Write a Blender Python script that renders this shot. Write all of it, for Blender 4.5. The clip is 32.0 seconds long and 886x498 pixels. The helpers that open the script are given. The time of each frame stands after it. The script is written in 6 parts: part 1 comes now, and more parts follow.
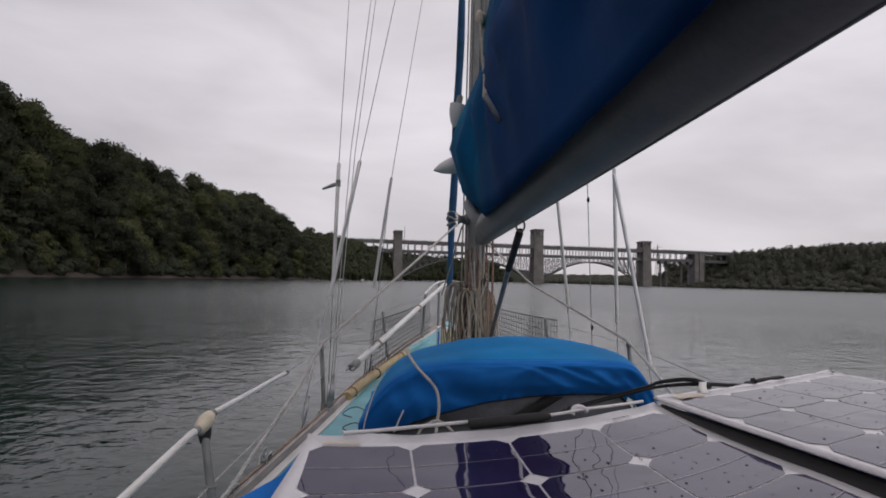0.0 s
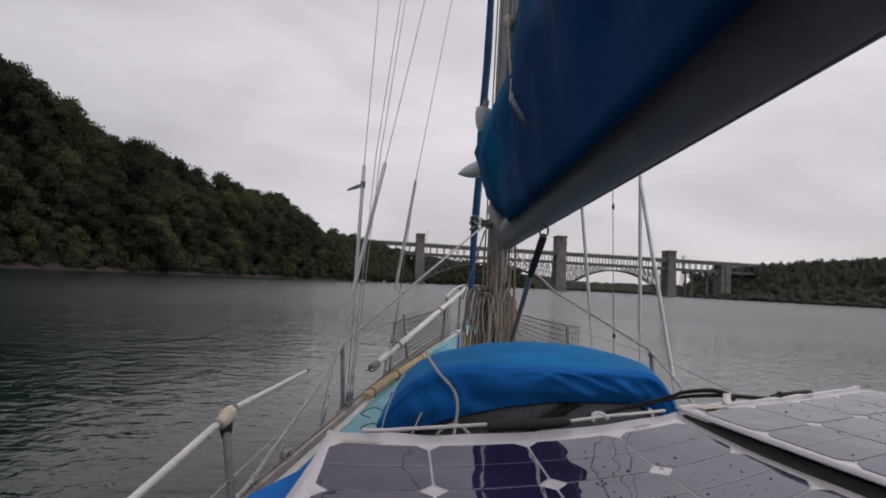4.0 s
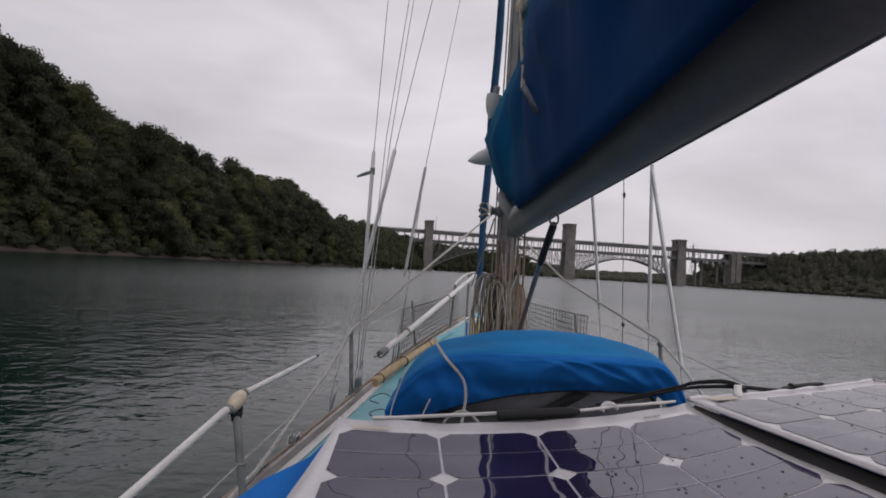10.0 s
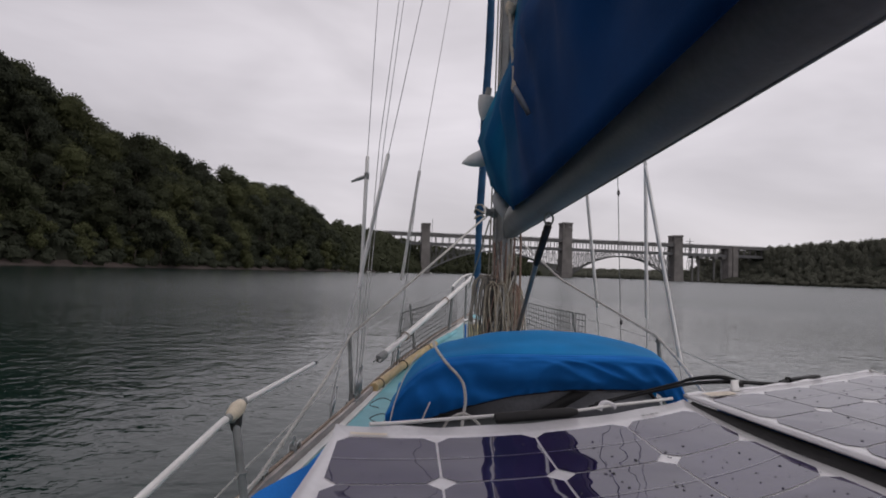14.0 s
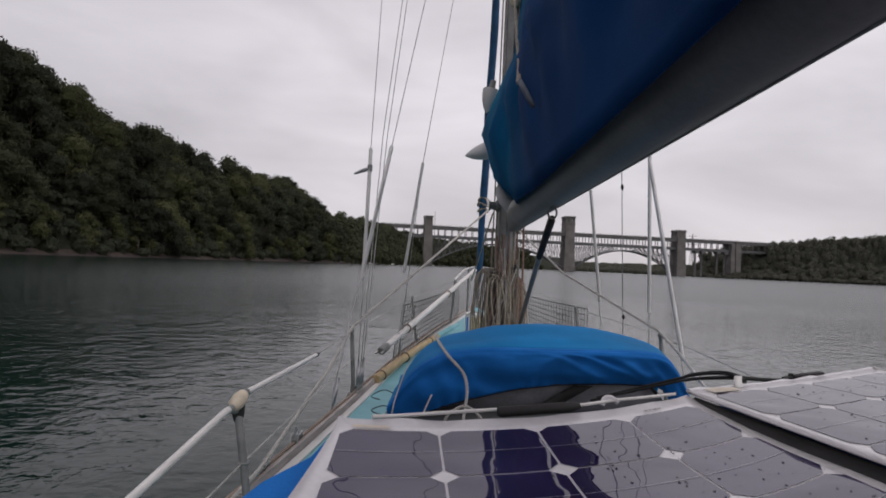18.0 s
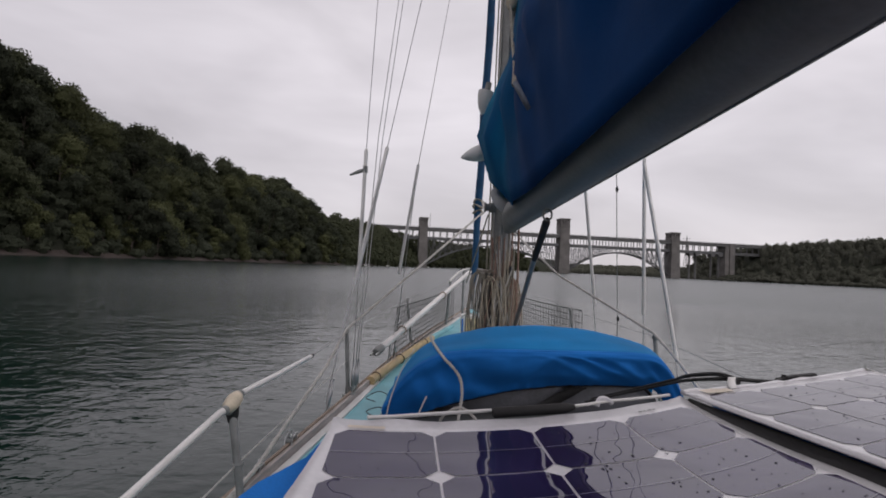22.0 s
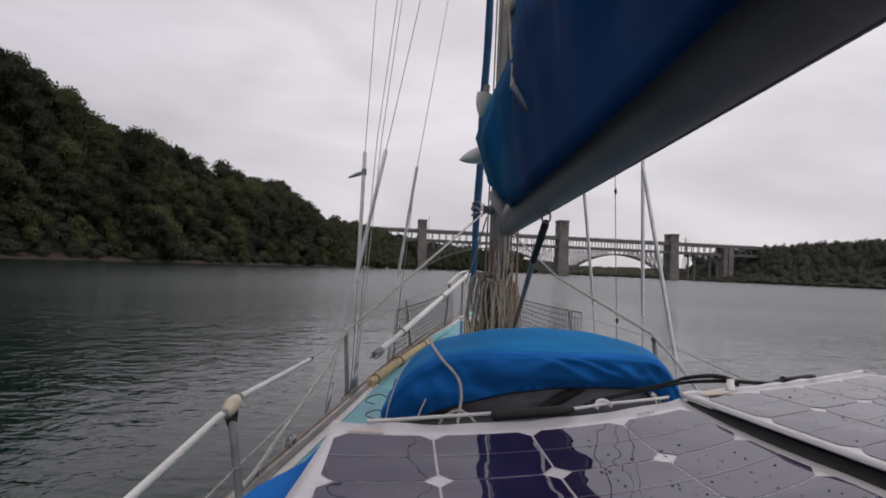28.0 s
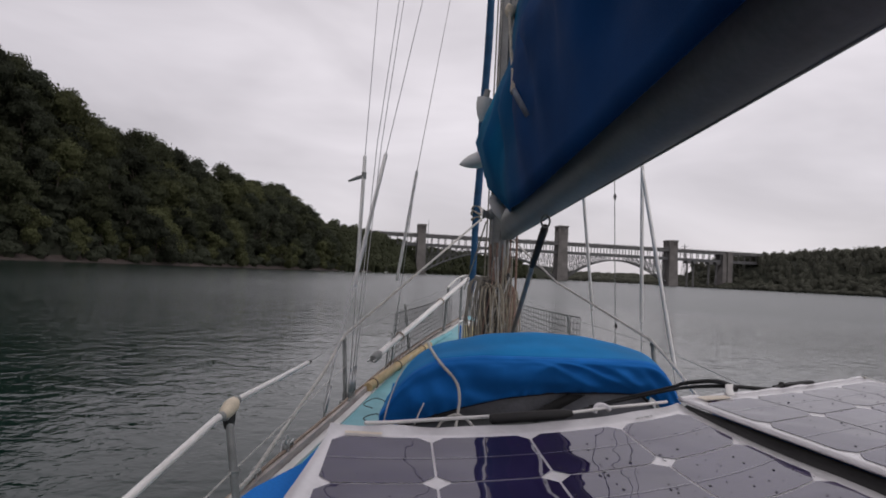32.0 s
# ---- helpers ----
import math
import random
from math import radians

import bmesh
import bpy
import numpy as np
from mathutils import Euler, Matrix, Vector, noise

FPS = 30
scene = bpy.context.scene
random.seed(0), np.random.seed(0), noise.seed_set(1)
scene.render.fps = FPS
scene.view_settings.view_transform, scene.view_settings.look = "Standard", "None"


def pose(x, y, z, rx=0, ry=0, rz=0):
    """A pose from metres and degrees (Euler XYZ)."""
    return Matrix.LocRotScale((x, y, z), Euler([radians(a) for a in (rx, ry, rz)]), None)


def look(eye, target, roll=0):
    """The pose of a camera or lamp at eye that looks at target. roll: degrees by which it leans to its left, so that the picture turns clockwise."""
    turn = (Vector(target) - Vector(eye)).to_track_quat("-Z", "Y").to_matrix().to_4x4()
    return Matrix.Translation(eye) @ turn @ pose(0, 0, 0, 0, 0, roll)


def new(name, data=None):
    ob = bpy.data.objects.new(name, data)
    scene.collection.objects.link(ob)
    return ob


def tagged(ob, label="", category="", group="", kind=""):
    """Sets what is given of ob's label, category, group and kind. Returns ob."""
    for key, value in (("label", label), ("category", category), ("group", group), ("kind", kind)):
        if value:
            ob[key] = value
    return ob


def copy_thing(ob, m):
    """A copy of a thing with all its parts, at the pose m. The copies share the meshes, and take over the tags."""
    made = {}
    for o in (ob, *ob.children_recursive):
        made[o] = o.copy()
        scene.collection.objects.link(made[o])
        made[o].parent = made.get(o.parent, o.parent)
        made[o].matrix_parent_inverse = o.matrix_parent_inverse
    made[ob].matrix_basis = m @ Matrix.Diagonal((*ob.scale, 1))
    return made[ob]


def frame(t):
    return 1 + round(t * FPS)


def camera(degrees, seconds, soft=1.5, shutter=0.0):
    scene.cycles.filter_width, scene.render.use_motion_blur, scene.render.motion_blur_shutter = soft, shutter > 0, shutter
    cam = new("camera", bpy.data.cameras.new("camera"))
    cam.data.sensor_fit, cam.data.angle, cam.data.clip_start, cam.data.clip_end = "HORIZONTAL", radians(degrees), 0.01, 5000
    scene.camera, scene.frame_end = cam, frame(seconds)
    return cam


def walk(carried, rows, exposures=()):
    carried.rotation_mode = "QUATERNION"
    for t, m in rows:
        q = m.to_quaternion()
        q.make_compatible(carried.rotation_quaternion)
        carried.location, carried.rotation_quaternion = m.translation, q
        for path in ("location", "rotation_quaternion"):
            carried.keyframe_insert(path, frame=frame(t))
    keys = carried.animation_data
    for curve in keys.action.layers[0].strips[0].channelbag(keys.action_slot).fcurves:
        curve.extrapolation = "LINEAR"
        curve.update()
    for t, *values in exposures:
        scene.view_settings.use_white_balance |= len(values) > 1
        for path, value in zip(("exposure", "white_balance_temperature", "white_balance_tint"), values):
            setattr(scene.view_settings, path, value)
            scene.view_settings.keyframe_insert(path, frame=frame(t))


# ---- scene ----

# ======== camera and walk ========
EYE = (-0.36, 0.0, 1.65)          # carried on the coach roof, to port of the centre line
HEADING = 3.9                    # degrees to port that the land lies off the plan's axis
cam = camera(75.0, 32.0, soft=1.8)
TURNS = [
    (0, 93.06, -1.45, -2.31, 0.0018, -0.0020, -0.0008), (0.5, 92.60, -1.47, -2.75, 0.0006, -0.0005, 0.0012), (1, 92.83, -1.94, -2.65, 0.0000, -0.0014, 0.0005),
    (1.5, 93.09, -1.95, -2.72, 0.0002, -0.0019, 0.0003), (2, 93.65, -2.08, -1.46, 0.0005, -0.0038, -0.0035), (2.5, 93.99, -2.37, -0.04, 0.0026, -0.0051, -0.0055),
    (4.5, 92.49, -3.34, -0.05, -0.0029, -0.0030, -0.0024), (5, 88.24, -4.56, 3.06, -0.0083, 0.0062, 0.0053), (5.5, 89.91, -4.17, 2.03, -0.0057, 0.0037, 0.0026),
    (6, 90.51, -4.58, 2.40, -0.0070, 0.0003, 0.0010), (6.5, 91.35, -3.60, 1.89, -0.0025, -0.0018, 0.0001), (7, 91.14, -4.17, 1.78, -0.0053, -0.0009, 0.0000),
    (7.5, 91.02, -4.31, 1.87, -0.0050, -0.0001, 0.0001), (8, 90.60, -4.47, 1.89, -0.0066, 0.0002, 0.0008), (8.5, 90.91, -4.77, 1.79, -0.0062, 0.0013, 0.0001),
    (9, 91.12, -4.54, 1.56, -0.0060, 0.0012, -0.0006), (9.5, 91.22, -4.42, 1.16, -0.0061, 0.0013, 0.0001), (10, 92.03, -3.57, 0.64, -0.0029, -0.0002, -0.0024),
    (10.5, 90.92, -2.10, 2.19, 0.0009, 0.0014, 0.0017), (11, 92.62, -0.82, -0.22, 0.0058, -0.0030, -0.0013), (11.5, 92.48, -1.71, 0.26, 0.0028, -0.0028, -0.0005),
    (12, 92.41, -1.66, 0.67, 0.0030, -0.0023, -0.0017), (12.5, 92.40, -1.70, 0.62, 0.0032, -0.0020, -0.0007), (13, 92.32, -1.73, 0.41, 0.0027, -0.0016, 0.0005),
    (13.5, 92.59, -1.87, 0.26, 0.0027, -0.0028, -0.0006), (14, 92.27, -1.97, 0.41, 0.0023, -0.0013, 0.0001), (14.5, 92.08, -2.49, 0.56, 0.0002, -0.0006, -0.0008),
    (16.5, 91.32, -2.90, 0.75, -0.0017, 0.0017, 0.0003), (17, 91.41, -3.12, 0.73, -0.0026, 0.0010, 0.0001), (17.5, 91.55, -2.95, 0.65, -0.0018, 0.0005, -0.0003),
    (18, 91.54, -2.48, 0.63, -0.0000, 0.0012, 0.0008), (18.5, 91.55, -2.51, 0.71, -0.0002, 0.0007, 0.0009), (19, 91.31, -2.33, 0.73, 0.0011, 0.0025, 0.0007),
    (19.5, 91.28, -2.14, 0.44, 0.0007, 0.0011, 0.0009), (20, 91.69, -2.16, 0.29, 0.0011, 0.0012, 0.0000), (20.5, 91.56, -2.11, 0.28, 0.0013, 0.0016, -0.0012),
    (21, 91.75, -2.31, 0.24, 0.0001, -0.0001, -0.0007), (21.5, 91.94, -2.41, 0.23, 0.0005, 0.0002, -0.0021), (22, 91.73, -2.61, 0.14, -0.0005, -0.0002, -0.0002),
    (22.5, 91.63, -2.44, 0.03, -0.0001, 0.0000, -0.0006), (23, 91.76, -2.43, -0.03, -0.0000, 0.0008, -0.0001), (23.5, 91.73, -2.09, -0.02, 0.0009, -0.0005, 0.0007),
    (24, 91.71, -2.17, 0.24, 0.0005, -0.0005, 0.0010), (24.5, 91.50, -2.35, 0.18, -0.0002, 0.0014, 0.0004), (25, 91.66, -2.37, 0.26, 0.0007, 0.0003, -0.0000),
    (25.5, 91.67, -2.50, 0.16, -0.0009, -0.0001, -0.0003), (27.5, 91.91, -2.49, 0.05, -0.0003, 0.0000, 0.0009), (28, 91.95, -2.44, 0.05, 0.0001, -0.0007, 0.0011),
    (28.5, 92.05, -2.45, 0.06, 0.0001, -0.0002, 0.0002), (29, 92.14, -2.48, -0.01, 0.0004, -0.0011, -0.0000), (29.5, 92.33, -2.47, -0.17, -0.0001, -0.0012, -0.0006),
    (30, 92.19, -2.55, -0.06, -0.0000, -0.0005, -0.0009), (30.5, 92.20, -2.66, -0.08, 0.0000, -0.0005, -0.0009), (31, 92.19, -2.77, 0.03, -0.0003, -0.0006, -0.0021),
    (31.5, 91.97, -2.94, 0.15, -0.0013, 0.0000, -0.0013), (32, 92.41, -2.85, -0.05, -0.0003, -0.0010, -0.0018)]
walk(cam, [(t, pose(EYE[0] + x, EYE[1] + y, EYE[2] + z, a, b, c)) for t, a, b, c, x, y, z in TURNS],
     exposures=[(0, -0.03), (6, -0.09), (9, -0.06), (13, -0.05), (19, -0.01), (23, 0.02), (32, 0.02)])

# ======== world, sun ========
world = bpy.data.worlds.new("overcast")
scene.world = world
world.use_nodes = True
wn, wl = world.node_tree.nodes, world.node_tree.links
wn.clear()
sky = wn.new("ShaderNodeTexSky")
sky.sky_type, sky.sun_disc = "NISHITA", False
sky.sun_elevation, sky.sun_rotation = radians(48), radians(60)
cloud = wn.new("ShaderNodeTexNoise")
cloud.inputs["Scale"].default_value, cloud.inputs["Detail"].default_value = 2.6, 4
cloud.inputs["Roughness"].default_value, cloud.inputs["Distortion"].default_value = 0.5, 0.35
cloud.texture_mapping.scale = (1, 1, 2.9)
ramp = wn.new("ShaderNodeValToRGB")
ramp.color_ramp.elements[0].position, ramp.color_ramp.elements[1].position = 0.30, 0.72
ramp.color_ramp.elements[0].color = (0.575, 0.539, 0.572, 1)
ramp.color_ramp.elements[1].color = (0.815, 0.767, 0.812, 1)
bg_cloud, bg_sky, both = wn.new("ShaderNodeBackground"), wn.new("ShaderNodeBackground"), wn.new("ShaderNodeAddShader")
wout = wn.new("ShaderNodeOutputWorld")
bg_cloud.inputs["Strength"].default_value, bg_sky.inputs["Strength"].default_value = 1.0, 0.006
wl.new(cloud.outputs["Fac"], ramp.inputs["Fac"])
lift = wn.new("ShaderNodeTexGradient")       # the cloud deck is greyer low down
lift.texture_mapping.mapping_x = "Z"
lift_ramp = wn.new("ShaderNodeValToRGB")
for pos, k in ((0.10, 0.94), (0.28, 1.06), (0.55, 1.04)):
    lift_ramp.color_ramp.elements.new(pos).color = (k, k, k, 1)
lift_ramp.color_ramp.elements[0].color = (0.90, 0.90, 0.90, 1)
lift_ramp.color_ramp.elements[-1].color = (1.0, 1.0, 1.0, 1)
shade = wn.new("ShaderNodeMixRGB")
shade.blend_type = "MULTIPLY"
shade.inputs["Fac"].default_value = 1.0
wl.new(lift.outputs["Fac"], lift_ramp.inputs["Fac"])
wl.new(ramp.outputs["Color"], shade.inputs["Color1"])
wl.new(lift_ramp.outputs["Color"], shade.inputs["Color2"])
port = wn.new("ShaderNodeTexGradient")       # and darkened to port, which also dims the water's reflection
port.texture_mapping.scale = (0.5, 1, 1)
port.texture_mapping.translation = (0.5, 0, 0)
port_ramp = wn.new("ShaderNodeValToRGB")
port_ramp.color_ramp.elements[0].position, port_ramp.color_ramp.elements[1].position = 0.06, 0.42
port_ramp.color_ramp.elements[0].color, port_ramp.color_ramp.elements[1].color = (0.60, 0.60, 0.615, 1), (1, 1, 1, 1)
port_shade = wn.new("ShaderNodeMixRGB")
port_shade.blend_type = "MULTIPLY"
port_shade.inputs["Fac"].default_value = 1.0
wl.new(port.outputs["Fac"], port_ramp.inputs["Fac"])
wl.new(shade.outputs["Color"], port_shade.inputs["Color1"])
wl.new(port_ramp.outputs["Color"], port_shade.inputs["Color2"])
wl.new(port_shade.outputs["Color"], bg_cloud.inputs["Color"])
wl.new(sky.outputs["Color"], bg_sky.inputs["Color"])
wl.new(bg_cloud.outputs[0], both.inputs[0])
wl.new(bg_sky.outputs[0], both.inputs[1])
wl.new(both.outputs[0], wout.inputs["Surface"])
sun_data = bpy.data.lights.new("sun", "SUN")
sun_data.energy, sun_data.angle, sun_data.color = 0.5, radians(25), (1.0, 0.97, 0.93)
sun = new("sun", sun_data)
sun.matrix_world = look((30, -30, 60), (0, 0, 0))


# ======== materials ========
def mat(name, color, rough=0.6, metal=0.0, vary=0.15, scale=8.0, fine=60.0, bump=0.1, bump_d=0.01, tint=None,
        coords="Object", island=0.0, stretch=(1, 1, 1), spec=0.5, transmission=0.0, obj_random=0.0):
    """Principled surface whose colour varies at two scales, with a fine relief."""
    m = bpy.data.materials.new(name)
    m.use_nodes = True
    n, l = m.node_tree.nodes, m.node_tree.links
    p = n["Principled BSDF"]
    p.inputs["Roughness"].default_value, p.inputs["Metallic"].default_value = rough, metal
    p.inputs["Specular IOR Level"].default_value = spec
    tc, mp = n.new("ShaderNodeTexCoord"), n.new("ShaderNodeMapping")
    mp.inputs["Scale"].default_value = stretch
    l.new(tc.outputs[coords], mp.inputs["Vector"])
    big, small = n.new("ShaderNodeTexNoise"), n.new("ShaderNodeTexNoise")
    for tex, s, d in ((big, scale, 4), (small, fine, 6)):
        tex.inputs["Scale"].default_value, tex.inputs["Detail"].default_value = s, d
        l.new(mp.outputs["Vector"], tex.inputs["Vector"])
    add = n.new("ShaderNodeMath")
    add.operation = "MULTIPLY_ADD"
    l.new(small.outputs["Fac"], add.inputs[0])
    add.inputs[1].default_value = 0.5
    l.new(big.outputs["Fac"], add.inputs[2])
    cr = n.new("ShaderNodeValToRGB")
    cr.color_ramp.elements[0].position, cr.color_ramp.elements[1].position = 0.5, 1.0
    c2 = tint or color
    cr.color_ramp.elements[0].color = tuple(max(0, x * (1 - vary)) for x in color) + (1,)
    cr.color_ramp.elements[1].color = tuple(min(1, x * (1 + vary)) for x in c2) + (1,)
    l.new(add.outputs[0], cr.inputs["Fac"])
    out = cr.outputs["Color"]
    for amount, use_island in ((island, True), (obj_random, False)):
        if not amount:
            continue
        hsv = n.new("ShaderNodeHueSaturation")
        mr = n.new("ShaderNodeMapRange")
        src = n.new("ShaderNodeNewGeometry").outputs["Random Per Island"] if use_island else n.new("ShaderNodeObjectInfo").outputs["Random"]
        mr.inputs["To Min"].default_value, mr.inputs["To Max"].default_value = 1 - amount, 1 + amount
        l.new(src, mr.inputs["Value"])
        l.new(mr.outputs["Result"], hsv.inputs["Value"])
        l.new(out, hsv.inputs["Color"])
        out = hsv.outputs["Color"]
    l.new(out, p.inputs["Base Color"])
    if transmission:
        p.inputs["Transmission Weight"].default_value = transmission
    if bump:
        b = n.new("ShaderNodeBump")
        b.inputs["Strength"].default_value, b.inputs["Distance"].default_value = bump, bump_d
        l.new(small.outputs["Fac"], b.inputs["Height"])
        l.new(b.outputs["Normal"], p.inputs["Normal"])
    return m


def water_material():
    m = bpy.data.materials.new("strait_water")
    m.use_nodes = True
    n, l = m.node_tree.nodes, m.node_tree.links
    p = n["Principled BSDF"]
    p.inputs["Base Color"].default_value = (0.0031, 0.0162, 0.0128, 1)
    p.inputs["Specular IOR Level"].default_value = 0.34
    p.inputs["Roughness"].default_value = 0.13
    p.inputs["IOR"].default_value = 1.335
    tc = n.new("ShaderNodeTexCoord")
    last = None
    # calmer in the lee of the hull, livelier out in the channel
    far, calm = n.new("ShaderNodeVectorMath"), n.new("ShaderNodeMapRange")
    far.operation = "LENGTH"
    l.new(tc.outputs["Object"], far.inputs[0])
    l.new(far.outputs["Value"], calm.inputs["Value"])
    for key, value in (("From Min", 3.0), ("From Max", 40.0), ("To Min", 0.42), ("To Max", 1.6)):
        calm.inputs[key].default_value = value
    # the wind ruffles the port side of the channel; under the starboard shore it lies smoother
    apart, lee, gust = n.new("ShaderNodeSeparateXYZ"), n.new("ShaderNodeMapRange"), n.new("ShaderNodeMath")
    l.new(tc.outputs["Object"], apart.inputs["Vector"])
    l.new(apart.outputs["X"], lee.inputs["Value"])
    for key, value in (("From Min", -12.0), ("From Max", 2.0), ("To Min", 1.0), ("To Max", 0.5)):
        lee.inputs[key].default_value = value
    lee.interpolation_type = "SMOOTHSTEP"
    gust.operation = "MULTIPLY"
    l.new(calm.outputs["Result"], gust.inputs[0])
    l.new(lee.outputs["Result"], gust.inputs[1])
    ruffled = n.new("ShaderNodeMapRange")      # out in the channel fine ripples blur what it mirrors
    l.new(far.outputs["Value"], ruffled.inputs["Value"])
    for key, value in (("From Min", 3.0), ("From Max", 48.0), ("To Min", 0.03), ("To Max", 0.26)):
        ruffled.inputs[key].default_value = value
    ruffled.interpolation_type = "SMOOTHSTEP"
    still, blur = n.new("ShaderNodeMapRange"), n.new("ShaderNodeMath")      # less so in the dark water under the port bank
    l.new(apart.outputs["X"], still.inputs["Value"])
    for key, value in (("From Min", -35.0), ("From Max", 5.0), ("To Min", 0.36), ("To Max", 1.0)):
        still.inputs[key].default_value = value
    blur.operation = "MULTIPLY"
    l.new(ruffled.outputs["Result"], blur.inputs[0])
    l.new(still.outputs["Result"], blur.inputs[1])
    l.new(blur.outputs[0], p.inputs["Roughness"])
    # swell, wind ripples and fine chop, each its own size in metres
    for scale, stretch, dist, detail in ((0.6, (1.0, 1.1, 1), 0.055, 2), (2.6, (1.0, 1.2, 1), 0.048, 3), (7.5, (1.0, 1.1, 1), 0.017, 3)):
        mp, tex, b = n.new("ShaderNodeMapping"), n.new("ShaderNodeTexNoise"), n.new("ShaderNodeBump")
        mp.inputs["Scale"].default_value = stretch
        mp.inputs["Rotation"].default_value = (0, 0, 0.35)
        tex.inputs["Scale"].default_value, tex.inputs["Detail"].default_value = scale, detail
        tex.inputs["Distortion"].default_value = 0.4
        l.new(tc.outputs["Object"], mp.inputs["Vector"])
        l.new(mp.outputs["Vector"], tex.inputs["Vector"])
        l.new(tex.outputs["Fac"], b.inputs["Height"])
        b.inputs["Distance"].default_value = dist
        l.new(gust.outputs[0], b.inputs["Strength"])
        if last:
            l.new(last.outputs["Normal"], b.inputs["Normal"])
        last = b
    l.new(last.outputs["Normal"], p.inputs["Normal"])
    return m


M_WATER = water_material()
M_BANK = mat("bank_soil", (0.022, 0.025, 0.014), 0.95, vary=0.4, scale=0.15, fine=2.0, bump=0.4, bump_d=0.2)
M_SHORE = mat("shore_rock", (0.050, 0.037, 0.032), 0.85, vary=0.45, scale=0.4, fine=3.0, bump=0.6, bump_d=0.2)
M_LEAF = mat("leaves", (0.066, 0.074, 0.042), 0.8, vary=0.22, scale=0.12, fine=1.0, bump=0, island=0.16, obj_random=0.32, spec=0.12)
M_LEAF_B = mat("leaves_bright", (0.096, 0.104, 0.050), 0.8, vary=0.22, scale=0.12, fine=1.0, bump=0, island=0.16, obj_random=0.32, spec=0.12)
# greyer and paler than the near leaves: distance haze put into the colour
M_LEAF_HAZED = mat("leaves_hazed", (0.122, 0.124, 0.098), 0.8, vary=0.2, scale=0.05, fine=0.5, bump=0, island=0.12, spec=0.1)
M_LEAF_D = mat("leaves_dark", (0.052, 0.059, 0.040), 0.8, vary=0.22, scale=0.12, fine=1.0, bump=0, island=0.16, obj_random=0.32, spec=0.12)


def translucent(m, share):
    """Let part of the light through thin leaves."""
    n, l = m.node_tree.nodes, m.node_tree.links
    p, out = n["Principled BSDF"], n["Material Output"]
    t, mix = n.new("ShaderNodeBsdfTranslucent"), n.new("ShaderNodeMixShader")
    l.new(p.inputs["Base Color"].links[0].from_socket, t.inputs["Color"])
    mix.inputs["Fac"].default_value = share
    l.new(p.outputs[0], mix.inputs[1])
    l.new(t.outputs[0], mix.inputs[2])
    l.new(mix.outputs[0], out.inputs["Surface"])


for leaf in (M_LEAF, M_LEAF_B, M_LEAF_D, M_LEAF_HAZED):
    translucent(leaf, 0.35)
M_BARK = mat("bark", (0.09, 0.075, 0.06), 0.9, vary=0.3, scale=1.0, fine=8.0, bump=0.5, bump_d=0.05)
M_STONE = mat("bridge_stone", (0.180, 0.168, 0.160), 0.9, vary=0.3, scale=0.12, fine=1.2, bump=0.4, bump_d=0.15)
M_STEEL = mat("bridge_steel", (0.125, 0.125, 0.128), 0.6, vary=0.2, scale=0.2, fine=2.0, bump=0.05)
M_CONCRETE = mat("bridge_concrete", (0.15, 0.147, 0.145), 0.85, vary=0.2, scale=0.2, fine=2.0, bump=0.1)
M_HULL = mat("hull_white", (0.62, 0.62, 0.58), 0.35, vary=0.1, scale=2, fine=30, bump=0.02)
M_DECK = mat("deck_pale_blue", (0.20, 0.47, 0.53), 0.55, vary=0.16, scale=5, fine=140, bump=0.25, bump_d=0.002)
M_COACH = mat("coachroof_paint", (0.10, 0.105, 0.105), 0.6, vary=0.12, scale=4, fine=90, bump=0.08, bump_d=0.002)
M_CANVAS = mat("blue_canvas", (0.010, 0.148, 0.490), 0.8, vary=0.25, scale=5, fine=420, bump=0.35, bump_d=0.001, spec=0.2)
M_CANVAS_TOP = mat("top_blue_canvas", (0.003, 0.178, 0.450), 0.8, vary=0.2, scale=4, fine=420, bump=0.35, bump_d=0.001, spec=0.2)
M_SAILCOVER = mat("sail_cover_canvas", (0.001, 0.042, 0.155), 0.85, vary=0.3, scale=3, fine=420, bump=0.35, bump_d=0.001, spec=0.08)


